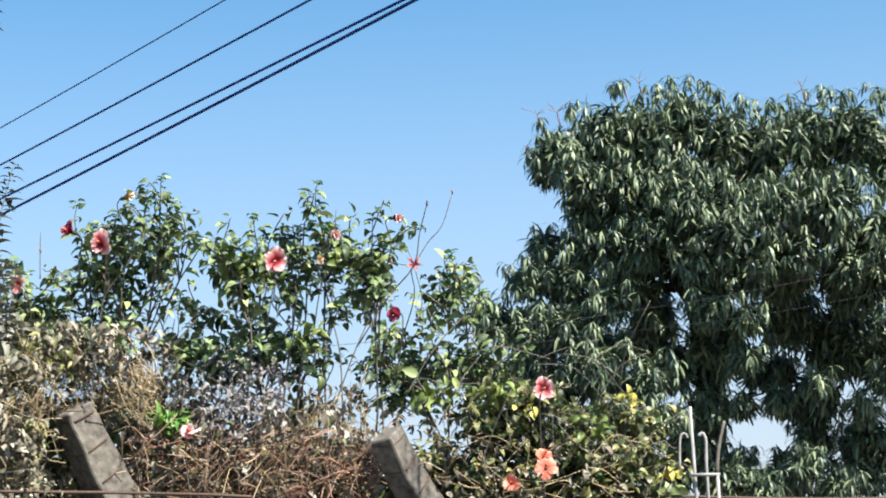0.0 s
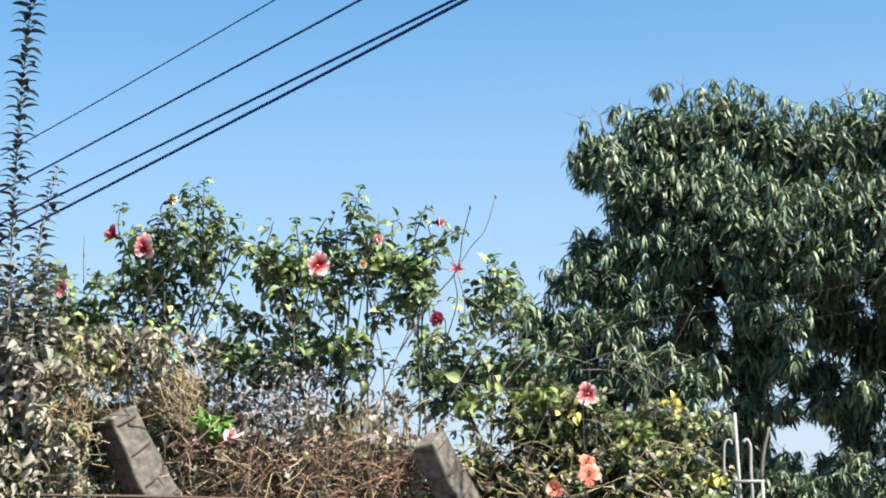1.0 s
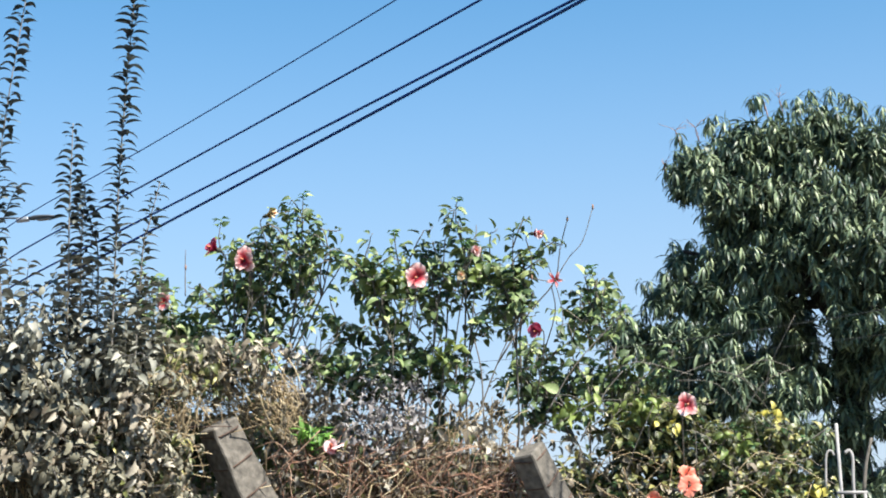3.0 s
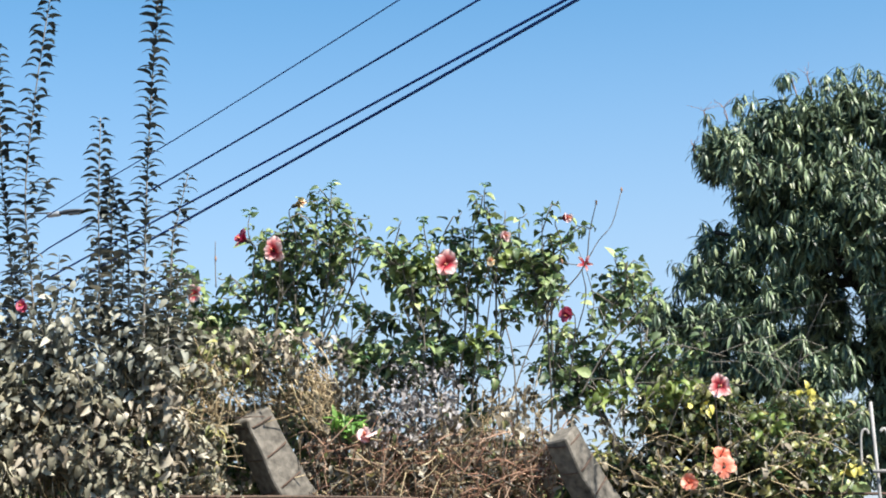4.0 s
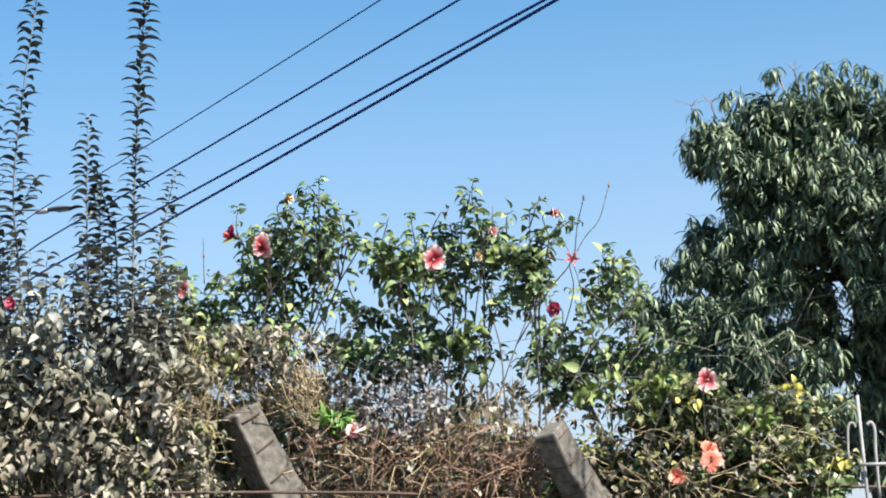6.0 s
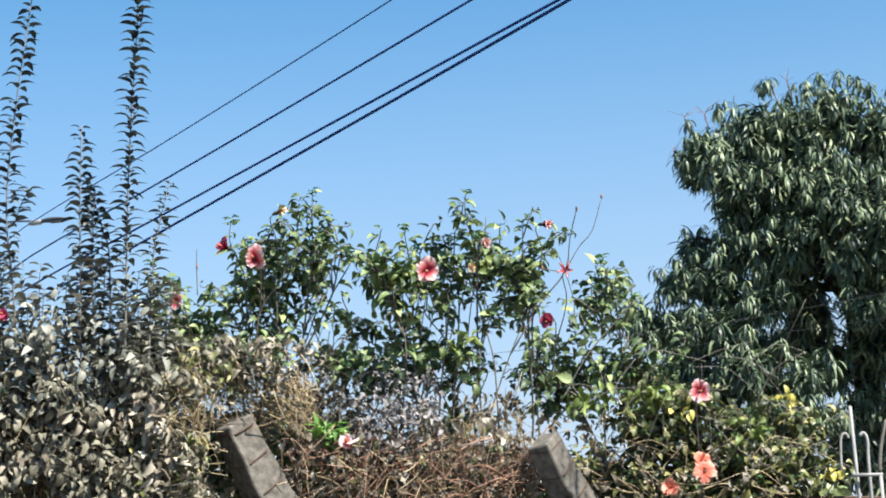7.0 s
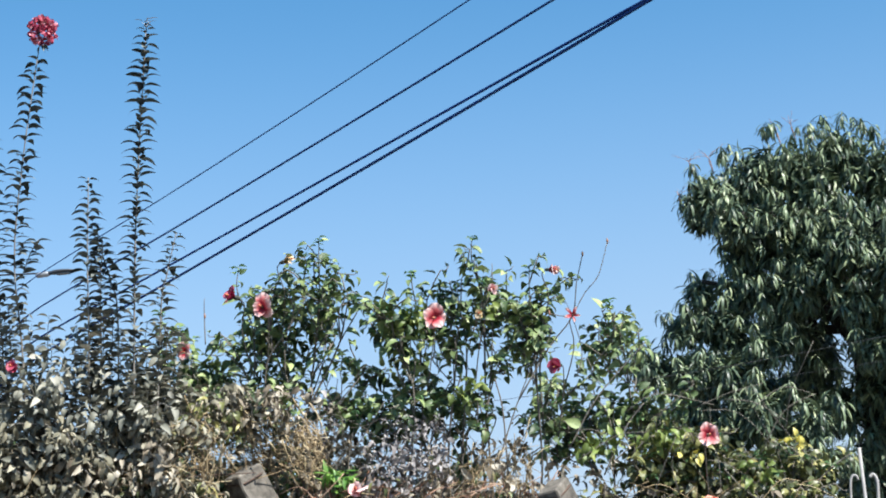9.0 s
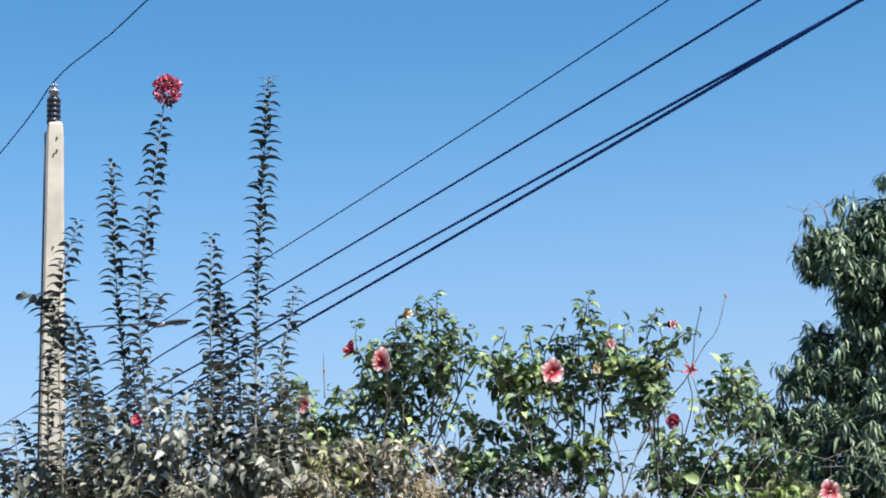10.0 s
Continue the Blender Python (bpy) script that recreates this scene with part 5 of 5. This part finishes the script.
creeper_sprays((-0.82, 7.88, 2.77), (0.2, 0.08, 0.06), 14, (0.04, 0.055), DEAD, CURLED + SLIM)
creeper_sprays((-1.50, 7.42, 2.80), (0.24, 0.08, 0.12), 20, (0.045, 0.06), GREY, DROOPED + CURLED)
strands("straw", (-1.80, 7.44, 2.32), (0.55, 0.1, 0.22), 70, 0.22, STRAW, 1.2, hay, "", 1.1)
strands("straw", (-1.50, 7.46, 2.30), (0.4, 0.1, 0.22), 60, 0.2, STRAW, -0.6, hay, "", 1.0)
strands("straw", (-1.135, 7.700, 2.612), (0.22, 0.12, 0.14), 60, 0.15, STRAW, -0.5, hay, "", 1.0)
strands("straw", (-1.115, 7.700, 2.580), (0.16, 0.1, 0.13), 34, 0.2, STRAW, -0.7, hay, "", 1.25)
strands("straw", (-1.115, 7.700, 2.580), (0.16, 0.1, 0.13), 26, 0.2, STRAW, 0.6, hay, "", 1.25)
strands("straw", (-0.709, 7.850, 2.597), (0.18, 0.1, 0.13), 44, 0.2, STRAW, -0.9, hay, "", 1.25)
litter("dead_leaves", (-0.874, 7.970, 2.686), (0.25, 0.12, 0.15), 260, (0.03, 0.06), DEAD, dry, CURLED)
litter("light_leaves", (-0.132, 7.980, 3.175), (0.085, 0.05, 0.045), 34, (0.05, 0.08), LIGHT_GREEN, hib_b, DROOPED, label="light green leaves on a low shoot")
litter("light_leaves", (0.281, 7.980, 3.177), (0.04, 0.05, 0.04), 12, (0.05, 0.08), LIGHT_GREEN, hib_b, DROOPED, label="light green leaves")
litter("light_leaves", (0.714, 8.000, 2.534), (0.1, 0.05, 0.04), 36, (0.05, 0.08), LIGHT_GREEN, lime, DROOPED, label="light green drooping leaves")
litter("light_leaves", (0.985, 8.000, 2.546), (0.11, 0.05, 0.04), 38, (0.05, 0.08), LIGHT_GREEN, lime, DROOPED, label="light green drooping leaves")
litter("light_leaves", (1.430, 8.000, 2.367), (0.07, 0.05, 0.05), 18, (0.05, 0.08), LIGHT_GREEN, lime, DROOPED, label="light green drooping leaves")
litter("light_leaves", (0.131, 8.000, 2.812), (0.08, 0.05, 0.05), 18, (0.05, 0.08), LIGHT_GREEN, hib_b, DROOPED, label="light green leaves")
litter("yellow_leaves", (-0.900, 7.980, 2.766), (0.22, 0.12, 0.14), 150, (0.04, 0.075), LIME, dry, SLIM)
litter("yellow_leaves", (-0.149, 7.960, 2.273), (0.55, 0.1, 0.17), 150, (0.035, 0.065), LIME, dry, SLIM, label="withering yellow-green leaves")
litter("ashen_leaves", (-0.168, 7.980, 2.466), (0.2, 0.12, 0.13), 360, (0.022, 0.055), ASHEN, dry, CURLED, label="ash grey dead leaves")
litter("ashen_leaves", (-0.13, 8.0, 2.58), (0.14, 0.12, 0.13), 300, (0.02, 0.045), ASHEN, dry, CURLED)
litter("dead_leaves", (-0.47, 8.2, 2.61), (0.14, 0.15, 0.08), 170, (0.03, 0.055), DEAD, dry, CURLED)
strands("twigs", (-0.49, 8.1, 2.68), (0.12, 0.12, 0.2), 46, 0.4, TWIG, 1.55, brush, "", 1.1)
litter("ashen_leaves", (-0.603, 8.100, 2.718), (0.12, 0.15, 0.16), 120, (0.022, 0.05), ASHEN, dry, CURLED)
litter("dead_leaves", (-0.101, 7.970, 2.221), (0.55, 0.1, 0.18), 420, (0.03, 0.07), DEAD, dry, CURLED)
litter("dead_leaves", (-0.149, 7.950, 2.272), (0.55, 0.08, 0.2), 120, (0.05, 0.085), DEAD, dry, CURLED)
strands("straw", (-0.748, 7.960, 2.577), (0.2, 0.12, 0.12), 260, 0.16, STRAW, -0.75, hay, "golden straw", 0.95)
strands("straw", (-0.999, 8.060, 2.769), (0.16, 0.12, 0.1), 60, 0.14, STRAW, -0.6, hay, "", 0.95)
strands("straw", (-1.392, 7.580, 2.438), (0.42, 0.15, 0.25), 260, 0.22, STRAW, 1.1, hay, "", 1.2)
strands("straw", (-1.130, 7.600, 2.332), (0.14, 0.12, 0.2), 120, 0.2, STRAW, 0.9, hay, "", 1.3)
strands("twigs", (-0.101, 7.980, 2.209), (0.55, 0.16, 0.17), 460, 0.24, RUSSET, 1.0, brush, "red-brown dead twigs", 1.35)
strands("twigs", (0.156, 7.980, 2.312), (0.25, 0.15, 0.16), 50, 0.34, STRAW, 1.5, brush)
strands("twigs", (-0.150, 7.990, 2.275), (0.55, 0.14, 0.17), 130, 0.3, TWIG, 1.3, brush, "", 1.4)
strands("straw", (-0.151, 7.950, 2.209), (0.55, 0.12, 0.16), 110, 0.27, STRAW, 1.0, hay, "", 1.4)
strands("straw", (0.264, 8.000, 2.424), (0.16, 0.1, 0.1), 34, 0.34, STRAW, 1.45, hay)
strands("straw", (-0.404, 7.940, 2.182), (0.4, 0.1, 0.11), 60, 0.22, STRAW, -0.3, hay, "", 1.5)
strands("vines", (1.159, 7.970, 2.181), (0.55, 0.1, 0.16), 30, 0.32, STRAW, 0.6, vines, "", 1.2)
strands("vines", (1.074, 7.940, 2.095), (0.5, 0.1, 0.1), 28, 0.26, STRAW, -0.4, vines, "", 1.2)
strands("vines", (1.161, 8.000, 2.501), (0.5, 0.1, 0.25), 24, 0.45, TWIG, 0.9, vines)
litter("dead_leaves", (1.081, 7.970, 2.146), (0.5, 0.12, 0.14), 130, (0.03, 0.065), DEAD, vines, CURLED)

litter("yellow_leaves", (1.60, 8.00, 2.50), (0.05, 0.05, 0.025), 9, (0.04, 0.06), YELLOWED, lime, BROAD, (0.0, -0.4, -0.3), "yellowed leaves")
litter("yellow_leaves", (1.11, 7.95, 2.45), (0.05, 0.05, 0.025), 6, (0.04, 0.06), YELLOWED, lime, BROAD, (0.0, -0.4, -0.3), "yellowed leaves")
litter("yellow_leaves", (1.79, 7.95, 2.14), (0.05, 0.05, 0.025), 8, (0.04, 0.06), YELLOWED, lime, BROAD, (0.0, -0.4, -0.3), "yellowed leaves")

# bright green seedling
tuft = thing("seedling", (-0.481, 7.950, 2.368), "small bright green seedling among dry straw", "plant")
nn = 70
c = np.array((-0.479, 7.920, 2.428))
way = unit(rng.normal(size=(nn, 3)) * np.array((1, 0.6, 0.6)) + np.array((0, -0.2, 0.35)))
part("leaves", leaf_cloud("leaves", [blade(1.0, 0.24, 4, 0.6, 0.3), blade(1.0, 0.3, 4, 0.3, 0.3)], c + rng.uniform(-1, 1, (nn, 3)) * np.array((0.05, 0.05, 0.05)), way, np.tile((0, -0.4, 1.0), (nn, 1)), rng.uniform(0.04, 0.085, nn), FRESH), tuft)
part("stem", tubes("stem", [([(c[0], c[1] + 0.05, 0.0), (c[0] + 0.03, c[1] + 0.05, 1.2), tuple(c)], 0.004, 0.003)], GREEN_STEM), tuft)

# white pipe frame under the tree
frame_at = (1.859, 7.900, 2.047)
rack = thing("pipe_frame", (frame_at[0], frame_at[1], 0), "white painted pipe frame with a hooked standpipe", "pipe")
part("standpipe", tubes("standpipe", [([(frame_at[0] + 0.01, 7.9, 0), (1.864, 7.900, 2.047), (1.861, 7.900, 2.434)], 0.0078, 0.0078)], WHITE, 10), rack)
part("hooked_pipe", tubes("hooked_pipe", [(curve_through([(1.930, 7.950, 1.976), (1.931, 7.950, 2.180), (1.936, 7.950, 2.282), (1.922, 7.950, 2.316), (1.903, 7.950, 2.304)], 16), 0.0078, 0.0078)], WHITE, 8), rack)
part("hooked_pipe", tubes("hooked_pipe", [(curve_through([(1.818, 8.0, 2.149), (1.826, 8.0, 2.277), (1.837, 8.0, 2.316), (1.855, 8.0, 2.320), (1.864, 8.0, 2.299)], 16), 0.006, 0.006)], WHITE, 8), rack)
part("rail", tubes("rail", [([(1.836, 7.870, 2.124), (1.971, 7.870, 2.122)], 0.0078, 0.0078)], WHITE, 8), rack)
part("leg", tubes("leg", [([((1.960, 7.870, 2.120)[0], 7.87, 0), (1.960, 7.870, 2.120)], 0.0078, 0.0078)], WHITE, 8), rack)
part("stick", tubes("stick", [(curve_through([(1.987, 8.000, 2.131), (2.007, 8.000, 2.259), (2.041, 8.000, 2.375)], 8), 0.01, 0.007)], TWIG, 6), rack)
